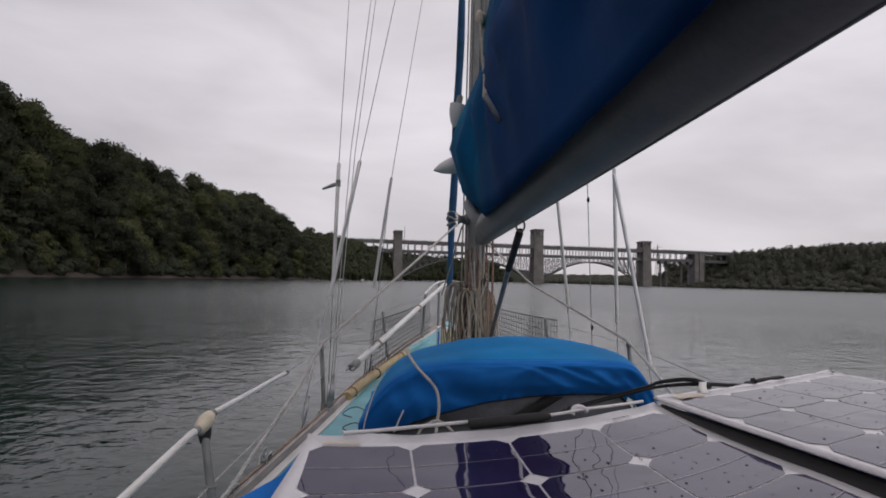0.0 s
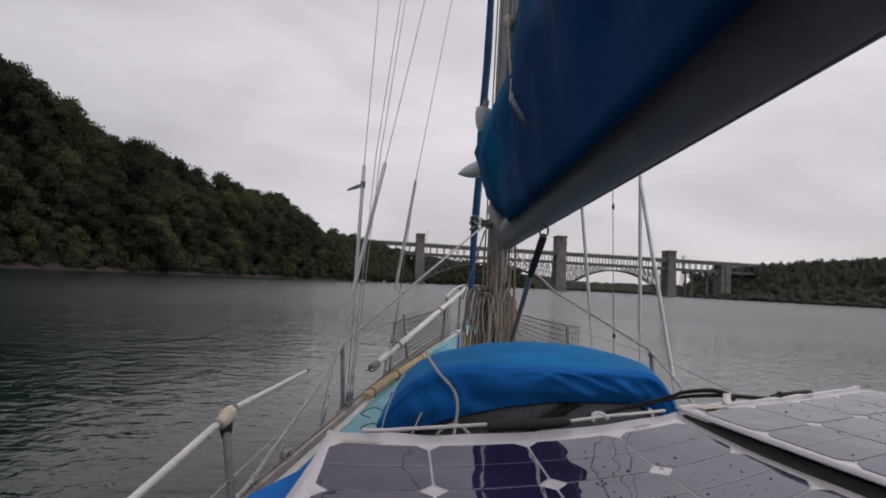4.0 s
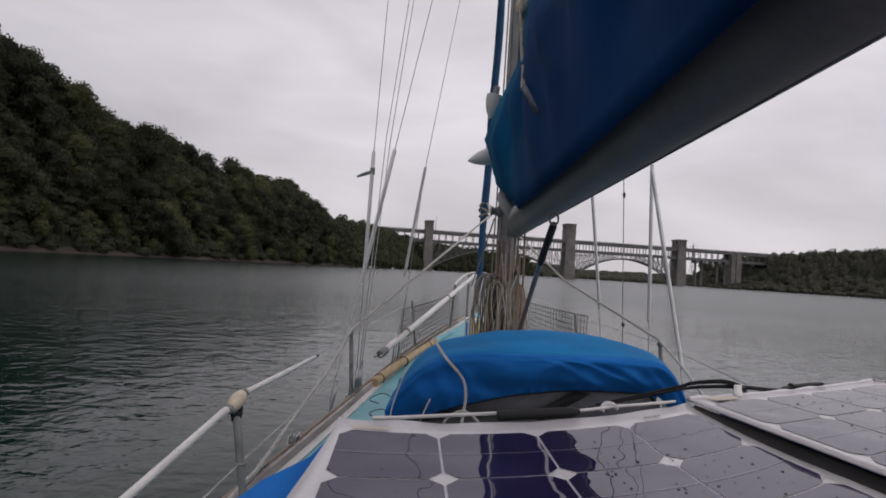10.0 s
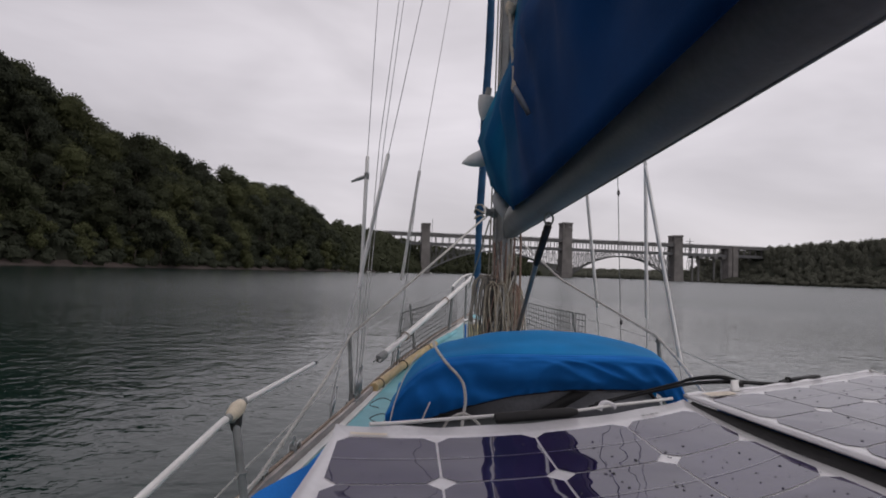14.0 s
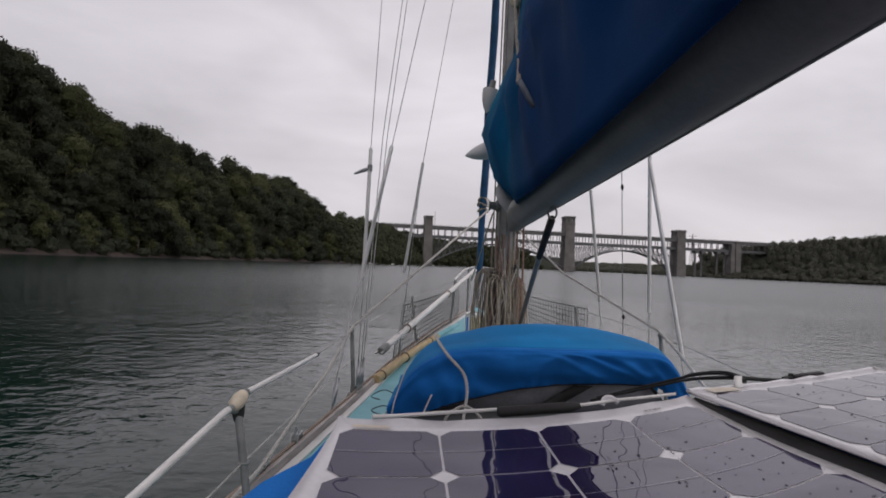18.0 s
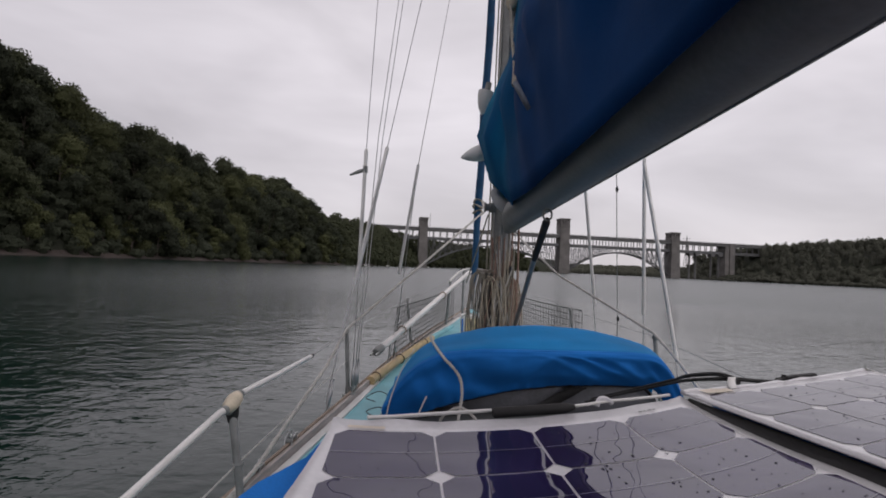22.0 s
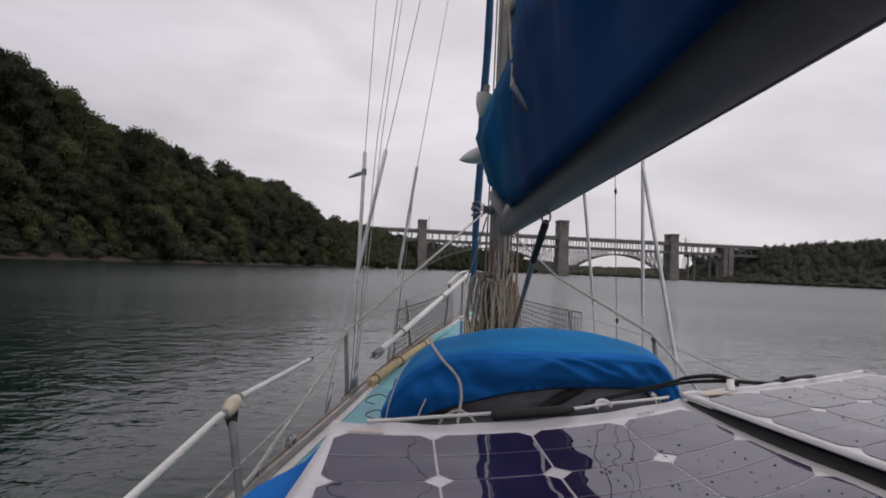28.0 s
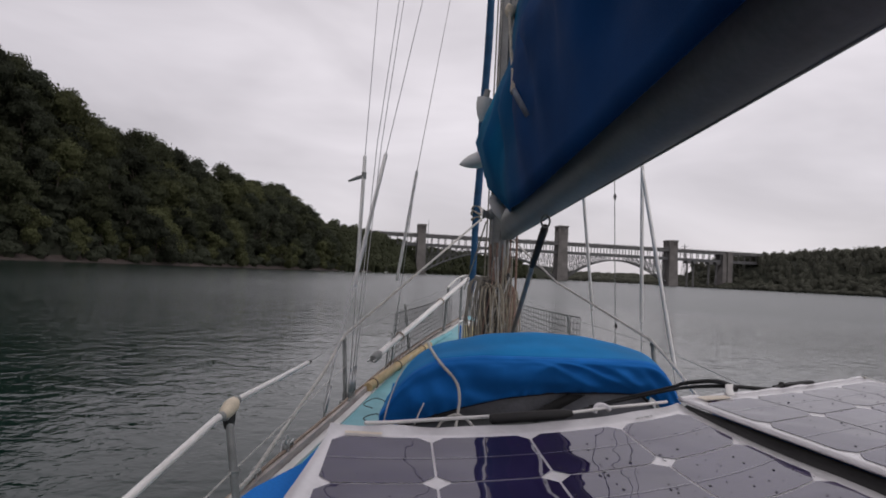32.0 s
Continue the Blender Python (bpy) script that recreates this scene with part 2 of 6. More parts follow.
def fade_and_light_streaks(m, color, y0, y1):
    """Faded streaks, sky light on folds painted in, stronger towards the mast end."""
    n, l = m.node_tree.nodes, m.node_tree.links
    p = n["Principled BSDF"]
    old = p.inputs["Base Color"].links[0].from_socket
    tc, mp, tex = n.new("ShaderNodeTexCoord"), n.new("ShaderNodeMapping"), n.new("ShaderNodeTexNoise")
    mp.inputs["Rotation"].default_value = (0.55, 0, 0)
    mp.inputs["Scale"].default_value = (1.5, 2.9, 0.5)
    tex.inputs["Scale"].default_value, tex.inputs["Detail"].default_value = 1.0, 3
    sep, near, band, mul, mix = (n.new(k) for k in ("ShaderNodeSeparateXYZ", "ShaderNodeMapRange", "ShaderNodeMapRange", "ShaderNodeMath", "ShaderNodeMixRGB"))
    l.new(tc.outputs["Object"], mp.inputs["Vector"])
    l.new(mp.outputs["Vector"], tex.inputs["Vector"])
    l.new(tc.outputs["Object"], sep.inputs["Vector"])
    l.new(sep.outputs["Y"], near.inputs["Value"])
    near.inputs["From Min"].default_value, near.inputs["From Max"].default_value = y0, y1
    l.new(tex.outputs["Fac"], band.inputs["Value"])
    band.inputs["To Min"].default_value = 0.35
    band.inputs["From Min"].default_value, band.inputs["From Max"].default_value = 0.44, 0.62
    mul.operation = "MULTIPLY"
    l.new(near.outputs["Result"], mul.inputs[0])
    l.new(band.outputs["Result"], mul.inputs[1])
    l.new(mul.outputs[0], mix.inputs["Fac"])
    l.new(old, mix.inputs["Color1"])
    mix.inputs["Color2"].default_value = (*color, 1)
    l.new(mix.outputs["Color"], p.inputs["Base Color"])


fade_and_light_streaks(M_SAILCOVER, (0.005, 0.21, 0.36), 2.0, 3.3)
M_UVBLUE = mat("furled_sail_strip", (0.028, 0.105, 0.23), 0.75, vary=0.25, scale=7, fine=200, bump=0.2, bump_d=0.002)
M_ALU = mat("weathered_aluminium", (0.19, 0.188, 0.183), 0.46, metal=0.0, vary=0.2, scale=5, fine=90, bump=0.06, bump_d=0.002)
M_MAST = mat("grey_mast_alloy", (0.33, 0.33, 0.32), 0.5, metal=0.45, vary=0.25, scale=6, fine=80, bump=0.08, bump_d=0.002)
M_STAINLESS = mat("stainless", (0.50, 0.50, 0.50), 0.28, metal=0.95, vary=0.1, scale=12, fine=90, bump=0.03, bump_d=0.001)
M_GALV = mat("dull_stanchion_metal", (0.25, 0.255, 0.25), 0.65, metal=0.35, vary=0.25, scale=14, fine=120, bump=0.1, bump_d=0.001)
M_WHITE = mat("white_plastic", (0.72, 0.70, 0.68), 0.45, vary=0.1, scale=9, fine=120, bump=0.04, bump_d=0.001)
M_CREAM = mat("aged_cream_plastic", (0.60, 0.52, 0.40), 0.55, vary=0.2, scale=18, fine=150, bump=0.1, bump_d=0.001)
M_BLACK = mat("black_rubber", (0.020, 0.019, 0.019), 0.75, vary=0.3, scale=14, fine=150, bump=0.1, bump_d=0.001)
# sleeve and strut tinted warm to cancel blue light bounced off the sprayhood
M_WARMBLACK = mat("warm_black_plastic", (0.060, 0.044, 0.034), 0.8, vary=0.35, scale=16, fine=150, bump=0.1, bump_d=0.001, spec=0.3)
M_STRUT = mat("warm_grey_strut", (0.30, 0.26, 0.22), 0.7, vary=0.25, scale=14, fine=120, bump=0.1, bump_d=0.001)
M_ROPE_W = mat("white_braid_rope", (0.50, 0.48, 0.45), 0.85, vary=0.2, scale=30, fine=260, bump=0.6, bump_d=0.003)
M_ROPE_G = mat("grey_halyard_rope", (0.32, 0.29, 0.24), 0.9, vary=0.3, scale=25, fine=240, bump=0.6, bump_d=0.003)
M_ROPE_B = mat("beige_braid_rope", (0.40, 0.35, 0.27), 0.9, vary=0.3, scale=28, fine=240, bump=0.6, bump_d=0.003)
M_ROPE_R = mat("red_fleck_rope", (0.32, 0.21, 0.165), 0.9, vary=0.35, scale=40, fine=240, bump=0.6, bump_d=0.003)
M_ROPE_D = mat("dark_tarred_rope", (0.10, 0.092, 0.08), 0.9, vary=0.3, scale=25, fine=240, bump=0.6, bump_d=0.003)
M_WEBBING = mat("grey_blue_webbing", (0.11, 0.13, 0.17), 0.85, vary=0.25, scale=30, fine=300, bump=0.3, bump_d=0.001)
M_TEAK = mat("weathered_teak", (0.26, 0.20, 0.155), 0.75, vary=0.3, scale=6, fine=40, bump=0.3, bump_d=0.002, stretch=(6, 1, 6))
M_RAIL = mat("weathered_pale_rail", (0.44, 0.39, 0.37), 0.7, vary=0.3, scale=6, fine=40, bump=0.3, bump_d=0.002, stretch=(6, 1, 6))
M_BAMBOO = mat("bamboo", (0.50, 0.37, 0.19), 0.5, vary=0.22, scale=7, fine=50, bump=0.1, bump_d=0.002, stretch=(4, 1, 4))
M_CELL = mat("solar_cell", (0.024, 0.017, 0.060), 0.02, vary=0.25, scale=6, fine=24, bump=0, spec=0.60)


def buckled(m):
    """The thin flexible panel lies in shallow buckles, which bend what it mirrors."""
    n, l = m.node_tree.nodes, m.node_tree.links
    tc, last = n.new("ShaderNodeTexCoord"), None
    for scale, dist in ((10.0, 0.0026), (26.0, 0.0004)):
        tex, b = n.new("ShaderNodeTexNoise"), n.new("ShaderNodeBump")
        tex.inputs["Scale"].default_value, tex.inputs["Detail"].default_value = scale, 0.5
        b.inputs["Distance"].default_value, b.inputs["Strength"].default_value = dist, 1.0
        l.new(tc.outputs["Object"], tex.inputs["Vector"])
        l.new(tex.outputs["Fac"], b.inputs["Height"])
        if last:
            l.new(last.outputs["Normal"], b.inputs["Normal"])
        last = b
    l.new(last.outputs["Normal"], n["Principled BSDF"].inputs["Normal"])


buckled(M_CELL)
M_BACKSHEET = mat("panel_white_sheet", (0.70, 0.68, 0.70), 0.22, vary=0.1, scale=9, fine=120, bump=0.03, bump_d=0.002)
M_TAPE = mat("yellowed_tape", (0.64, 0.56, 0.46), 0.6, vary=0.12, scale=20, fine=150, bump=0.05, bump_d=0.001)
M_VINYL = mat("grey_vinyl", (0.20, 0.20, 0.22), 0.35, vary=0.25, scale=9, fine=80, bump=0.15, bump_d=0.004)
M_NET = mat("dark_net_cord", (0.05, 0.054, 0.05), 0.85, vary=0.2, scale=20, fine=120, bump=0.2, bump_d=0.001)
M_BUSBAR = mat("pale_busbar", (0.30, 0.30, 0.33), 0.3, metal=0.4, vary=0.1, scale=20, fine=120, bump=0)
M_BOXPANEL = mat("cream_paint", (0.58, 0.47, 0.28), 0.55, vary=0.2, scale=14, fine=90, bump=0.05, bump_d=0.002)
M_DROP = mat("water_drop", (0.02, 0.02, 0.03), 0.02, vary=0.05, scale=9, fine=40, bump=0, transmission=0.6)


# ======== mesh helpers ========
def mesh_of(name, bm, material=None, smooth=True):
    bmesh.ops.recalc_face_normals(bm, faces=bm.faces)
    me = bpy.data.meshes.new(name)
    bm.to_mesh(me)
    bm.free()
    if material:
        me.materials.append(material)
    if smooth:
        me.shade_smooth()
        me.set_sharp_from_angle(angle=radians(40))
    return me


def part(name, bm, material, parent=None, label="", smooth=True):
    """Link a bmesh as one mesh object, under a thing or a part."""
    ob = new(name, mesh_of(name, bm, material, smooth))
    if parent is not None:
        ob.parent = parent
    return tagged(ob, label) if label else ob


def thing(name, label, category, at=(0, 0, 0), group="", kind=""):
    ob = new(name)
    ob.location = at
    return tagged(ob, label, category, group, kind)


def box(bm, c, s, m=None, bevel=0.0):
    """A box with centre c and sizes s, turned by m about its centre."""
    r = bmesh.ops.create_cube(bm, size=1.0, matrix=Matrix.Translation(c) @ (m or Matrix()) @ Matrix.Diagonal((*s, 1)))
    if bevel:
        edges = list({e for v in r["verts"] for e in v.link_edges})
        bmesh.ops.bevel(bm, geom=edges, offset=bevel, segments=2, affect="EDGES", profile=0.6)
    return bm


def tube(bm, pts, radius, sides=8, caps=True):
    """A round tube along a line of points; radius is one number or one for each point."""
    pts = [Vector(p) for p in pts]
    radii = radius if isinstance(radius, (list, tuple)) else [radius] * len(pts)
    rings, side = [], None
    for i, p in enumerate(pts):
        d = (pts[min(i + 1, len(pts) - 1)] - pts[max(i - 1, 0)]).normalized()
        if side is None:
            side = d.orthogonal().normalized()
        side = (side - d * side.dot(d)).normalized()
        up = d.cross(side)
        rings.append([bm.verts.new(p + (side * math.cos(a) + up * math.sin(a)) * radii[i])
                      for a in (2 * math.pi * k / sides for k in range(sides))])
    for a, b in zip(rings, rings[1:]):
        for k in range(sides):
            bm.faces.new((a[k], a[(k + 1) % sides], b[(k + 1) % sides], b[k]))
    if caps:
        bm.faces.new(rings[0][::-1])
        bm.faces.new(rings[-1])
    return bm


def curve_points(ctrl, n=24):
    """A smooth line through the control points."""
    c = [Vector(p) for p in ctrl]
    c = [2 * c[0] - c[1]] + c + [2 * c[-1] - c[-2]]
    out = []
    per = max(2, n // (len(c) - 3))
    for i in range(1, len(c) - 2):
        p0, p1, p2, p3 = c[i - 1:i + 3]
        for k in range(per):
            t = k / per
            out.append(0.5 * (2 * p1 + (p2 - p0) * t + (2 * p0 - 5 * p1 + 4 * p2 - p3) * t * t + (3 * p1 - p0 - 3 * p2 + p3) * t ** 3))
    return out + [c[-2]]


def sheet(bm, rows, close_u=False):
    """Faces over rows of points."""
    vs = [[bm.verts.new(p) for p in r] for r in rows]
    for a, b in zip(vs, vs[1:]):
        n = len(a)
        for k in range(n if close_u else n - 1):
            bm.faces.new((a[k], a[(k + 1) % n], b[(k + 1) % n], b[k]))
    return vs


def lerp_table(table, x):
    """Straight-line value of a table of (x, value) rows."""
    if x <= table[0][0]:
        return table[0][1]
    for (x0, v0), (x1, v1) in zip(table, table[1:]):
        if x <= x1:
            return v0 + (v1 - v0) * (x - x0) / (x1 - x0)
    return table[-1][1]


def soft_table(table, x):
    """The same, rounded between the rows."""
    return sum(lerp_table(table, x + d) for d in (-0.2, -0.1, 0, 0.1, 0.2)) / 5


def B():
    return bmesh.new()


# ======== the strait and its banks ========
def build_water():
    bm = B()
    ring = [0.0, 4, 12, 30, 80, 200, 600, 1500, 4600]
    rows = [[(r * math.sin(a), r * math.cos(a), 0) for a in (2 * math.pi * k / 64 for k in range(64))] for r in ring[1:]]
    vs = sheet(bm, rows, close_u=True)
    bm.faces.new(vs[0])
    return tagged(part("water", bm, M_WATER), "grey-green rippled tidal water of the strait", "water", kind="structure")


build_water()

# port-side shore: distance along, and the line of the water's edge
SHORE = [(-260, -70), (-60, -84), (30, -92), (95, -87), (150, -74), (200, -62), (270, -46), (350, -32), (440, -14), (540, 2), (640, 14), (760, 60), (900, 160), (1100, 330)]
# height of the wooded ridge over the water, along the shore
RIDGE = [(-260, 35), (60, 36.5), (137, 38), (151, 36), (164, 33), (176, 28), (183, 28), (190, 25.5), (206, 25), (216, 26.5), (224, 22.5), (247, 21), (285, 21.5), (305, 24), (330, 23), (370, 23), (450, 26), (510, 26), (600, 29), (690, 29), (760, 27), (1100, 24)]


def shore_x(y):
    return lerp_table(SHORE, y) + 2.0 * noise.noise((y * 0.05, 3.1, 0)) + 0.8 * noise.noise((y * 0.21, 7.1, 0))


def bank_z(y, d):
    """Height of the port bank d metres in from the water."""
    top = lerp_table(RIDGE, y)
    if d < 4:
        return -0.6 + 0.35 * d
    f = min(1.0, (d - 4) / 27.0)
    return 0.8 + (top - 0.8) * (f * (1.45 - 0.45 * f)) + 0.8 * noise.noise((y * 0.06, d * 0.08, 1))


def build_bank():
    bm = B()
    steps = [0, 1.5, 3, 4, 6, 9, 14, 20, 28, 38, 50, 70, 110, 200, 420]
    rows = [[(shore_x(y) - d, y, bank_z(y, d)) for d in steps] for y in range(-260, 1101, 10)]
    sheet(bm, rows)
    tagged(part("ground_bank_port", bm, M_BANK), "steep wooded river bank with bare earth", "river bank", kind="structure")
    bm = B()
    rows = [[(shore_x(y) - d + 0.3, y + 0.0, bank_z(y, d) + 0.05 + 0.5 * max(0, noise.noise((y * 0.3, d * 0.6, 4)))) for d in (0, 0.8, 1.6, 2.4, 3.2, 4.2)] for y in range(-260, 700, 2)]
    sheet(bm, rows)
    tagged(part("shore_rocks", bm, M_SHORE), "reddish brown rocky foreshore at the waterline", "shore", kind="structure")


build_bank()

# starboard shore, farther off, and the hills beyond the bridge
FAR_SHORE = [(620, 120), (560, 250), (525, 320), (500, 380), (450, 480), (350, 690), (338, 760), (420, 900), (520, 1200)]
FAR_RISE = [(0, -0.5), (8, 1.5), (25, 6), (45, 15), (70, 27), (110, 33), (160, 36), (900, 36)]


def far_rise(y, d):
    z = lerp_table(FAR_RISE, d)
    low = min(1, max(0, (y - 590) / 60))        # the shore under the bridge's end is low, the hill behind it is not
    cut = 1 - low + low * lerp_table([(0, 0.4), (26, 0.4), (62, 1.0)], d)
    return z * cut * lerp_table([(300, 1.45), (560, 1.38), (615, 1.32), (660, 1.22), (690, 1.1), (900, 0.75)], y) if z > 0 else z


def far_point(x, y, d, z=0.0):
    return (x + 0.96 * d, y + 0.28 * d, z)


def build_far_land():
    bm = B()
    sheet(bm, [[far_point(x, y, d, far_rise(y, d)) for d, z in FAR_RISE] for x, y in FAR_SHORE])
    tagged(part("ground_bank_starboard", bm, M_BANK), "low wooded far bank of the strait", "river bank", kind="structure")
    bm = B()
    rows = []
    for a in range(-30, 52, 2):
        s, c = math.sin(radians(a)), math.cos(radians(a))
        h = lerp_table([(-30, 40), (2, 30), (8, 22), (12, 13), (18, 12), (40, 18)], a) + 2 * noise.noise((a * 0.25, 0, 5))
        rows.append([(s * (1050 + d), c * (1050 + d), z * h) for d, z in ((0, -0.05), (30, 0.5), (120, 0.8), (300, 1.0), (900, 1.1))])
    sheet(bm, rows)
    tagged(part("distant_hills", bm, M_BANK), "distant dark wooded hills", "hills", kind="structure")


build_far_land()


def leaf_crown(seed, lobes, spread, height, leaves, size):
    """A crown of small bent leaf clumps over many uneven lobes."""
    rng = random.Random(seed)
    verts, faces = [], []
    blobs = [(0, 0, height * 0.80, spread * 0.36)]
    for k in range(lobes):
        h = 0.10 + 0.82 * ((k + rng.random()) / lobes)
        belly = math.sin(math.pi * min(1, 0.22 + h * 0.80)) ** 0.7
        a, r = rng.uniform(0, 2 * math.pi), spread * rng.uniform(0.35, 0.95) * belly
        blobs.append((r * math.cos(a), r * math.sin(a), h * height, rng.uniform(0.24, 0.48) * spread))
    for bx, by, bz, br in blobs:
        for j in range(int(leaves * (br / (0.26 * spread)) ** 2)):
            v = Vector((rng.gauss(0, 1), rng.gauss(0, 1), rng.gauss(0.1, 1))).normalized()
            rr = br * min(1.32, max(0.6, rng.gauss(0.98, 0.16)))
            c = Vector((bx + v.x * rr, by + v.y * rr, bz + v.z * rr * 0.78))
            n2 = (v * 0.8 + Vector((rng.gauss(0, .6), rng.gauss(0, .6), rng.gauss(0.25, .6)))).normalized()
            t2 = n2.cross(Vector((rng.gauss(0, 0.5), rng.gauss(0, 0.5), 1))).normalized()
            t1 = t2.cross(n2)          # the long axis of a spray hangs mostly upright
            s = size * rng.uniform(0.5, 1.4)
            i = len(verts)
            verts += [c - t1 * s * 1.25, c - t2 * s * 0.7 - n2 * s * 0.25, c + t1 * s, c + t2 * s * 0.7 - n2 * s * 0.25]
            faces += [(i, i + 1, i + 2, i + 3)]
        # dense inside of the lobe
        i = len(verts)
        for k in range(6):
            for q in range(4):
                th, ph = 2 * math.pi * k / 6, math.pi * (q + 0.5) / 4
                rr = br * 0.76
                verts.append(Vector((bx + rr * math.sin(ph) * math.cos(th), by + rr * math.sin(ph) * math.sin(th), bz + rr * 0.8 * math.cos(ph))))
        for k in range(6):
            for q in range(3):
                a0, b0 = i + k * 4 + q, i + ((k + 1) % 6) * 4 + q
                faces.append((a0, b0, b0 + 1, a0 + 1))
    me = bpy.data.meshes.new("crown")
    me.from_pydata([tuple(v) for v in verts], [], faces)
    me.update()
    return me


def build_tree(seed, spread, height, material, label, lobes=18, leaves=122, size=0.30):
    tree = thing("tree", label, "tree", group="trees on the bank")
    rng = random.Random(seed)
    bm = B()
    lean = Vector((rng.uniform(-.5, .5), rng.uniform(-.5, .5), 0))
    tube(bm, [(0, 0, -1.2), lean * 0.3 + Vector((0, 0, height * 0.25)), lean + Vector((0, 0, height * 0.62))], [0.34, 0.26, 0.12], 7)
    for k in range(5):
        a = rng.uniform(0, 6.3)
        z0 = height * rng.uniform(0.2, 0.45)
        d = Vector((math.cos(a), math.sin(a), 0)) * spread * 0.5
        tube(bm, [lean * 0.5 + Vector((0, 0, z0)), lean * 0.5 + d * 0.5 + Vector((0, 0, z0 + height * 0.14)), d + Vector((0, 0, z0 + height * 0.3))], [0.14, 0.1, 0.04], 5)
    part("trunk", bm, M_BARK, tree)
    me = leaf_crown(seed, lobes, spread, height, leaves, size)
    me.materials.append(material)
    crown = new("crown", me)
    crown.parent = tree
    return tree


def plant_bank():
    protos = [build_tree(11, 6.2, 14.0, M_LEAF, "broad-leaved tree with a full dark green crown on the bank"),
              build_tree(12, 5.4, 16.0, M_LEAF_D, "tall dark green broad-leaved tree on the bank"),
              build_tree(13, 6.8, 12.5, M_LEAF_B, "spreading lighter green tree on the bank"),
              build_tree(14, 4.6, 9.5, M_LEAF_B, "small bushy yellow-green tree near the waterline", lobes=13),
              build_tree(15, 5.8, 13.0, M_LEAF_D, "dense dark tree with a rounded crown on the bank")]
    first = [True] * len(protos)
    rng = random.Random(5)
    y = 70.0
    count = 0
    while y < 345:
        gap = 8.6 + y * 0.006
        for d in (4.5, 8, 13, 19, 25, 32, 40):
            if d < 6:
                k = rng.choice((3, 3, 3, 4))
            elif d > 28:
                k = rng.choice((0, 1, 0, 2))
            else:
                k = rng.choice((0, 1, 2, 4, 0))
            yy, dd = y + rng.uniform(-4, 4), d + rng.uniform(-1.5, 2.5)
            s = (rng.uniform(0.8, 1.2) if d < 30 else rng.uniform(0.66, 1.36)) * (0.9 if d < 6 else 0.95 if d < 20 else 1.22)
            m = Matrix.Translation((shore_x(yy) - max(dd, 1.5), yy, max(0.2, bank_z(yy, dd)) - 0.3)) @ Matrix.Rotation(rng.uniform(0, 6.28), 4, "Z") @ Matrix.Diagonal((s, s, s * rng.uniform(0.9, 1.12), 1))
            if first[k]:
                protos[k].matrix_world = m
                first[k] = False
            else:
                t = copy_thing(protos[k], Matrix())
                t.matrix_basis = m
            count += 1
        y += gap
    return count


plant_bank()


def wood_stuff(name, label, spots, seed, material, clumps=70, clump=(0.18, 0.36)):
    """Far woodland as one mesh of clumped foliage."""
    rng = random.Random(seed)
    verts, faces = [], []
    for x, y, z, r, h in spots:
        for j in range(clumps):
            v = Vector((rng.gauss(0, 1), rng.gauss(0, 1), abs(rng.gauss(0.2, 1)))).normalized()
            c = Vector((x + v.x * r * rng.uniform(.7, 1.05), y + v.y * r * rng.uniform(.7, 1.05), z + h * 0.35 + v.z * h * 0.65 * rng.uniform(.75, 1.05)))
            t1 = v.orthogonal().normalized()
            t1.rotate(Matrix.Rotation(rng.uniform(0, 6.3), 3, v))
            t2 = v.cross(t1)
            s = r * rng.uniform(*clump)
            i = len(verts)
            verts += [c - t1 * s, c - t2 * s * .8 - v * s * .3, c + t1 * s, c + t2 * s * .8 - v * s * .3]
            faces.append((i, i + 1, i + 2, i + 3))
        i = len(verts)
        for k in range(6):
            th = 2 * math.pi * k / 6
            for q, (rr, zz) in enumerate(((0.5, 0.0), (0.58, 0.4), (0.25, 0.72))):
                verts.append(Vector((x + r * rr * math.cos(th), y + r * rr * math.sin(th), z + h * zz)))
        for k in range(6):
            for q in range(2):
                a0, b0 = i + k * 3 + q, i + ((k + 1) % 6) * 3 + q
                faces.append((a0, b0, b0 + 1, a0 + 1))
    me = bpy.data.meshes.new(name)
    me.from_pydata([tuple(v) for v in verts], [], faces)
    me.materials.append(material)
    me.update()
    return tagged(new(name, me), label, "woodland", kind="stuff")


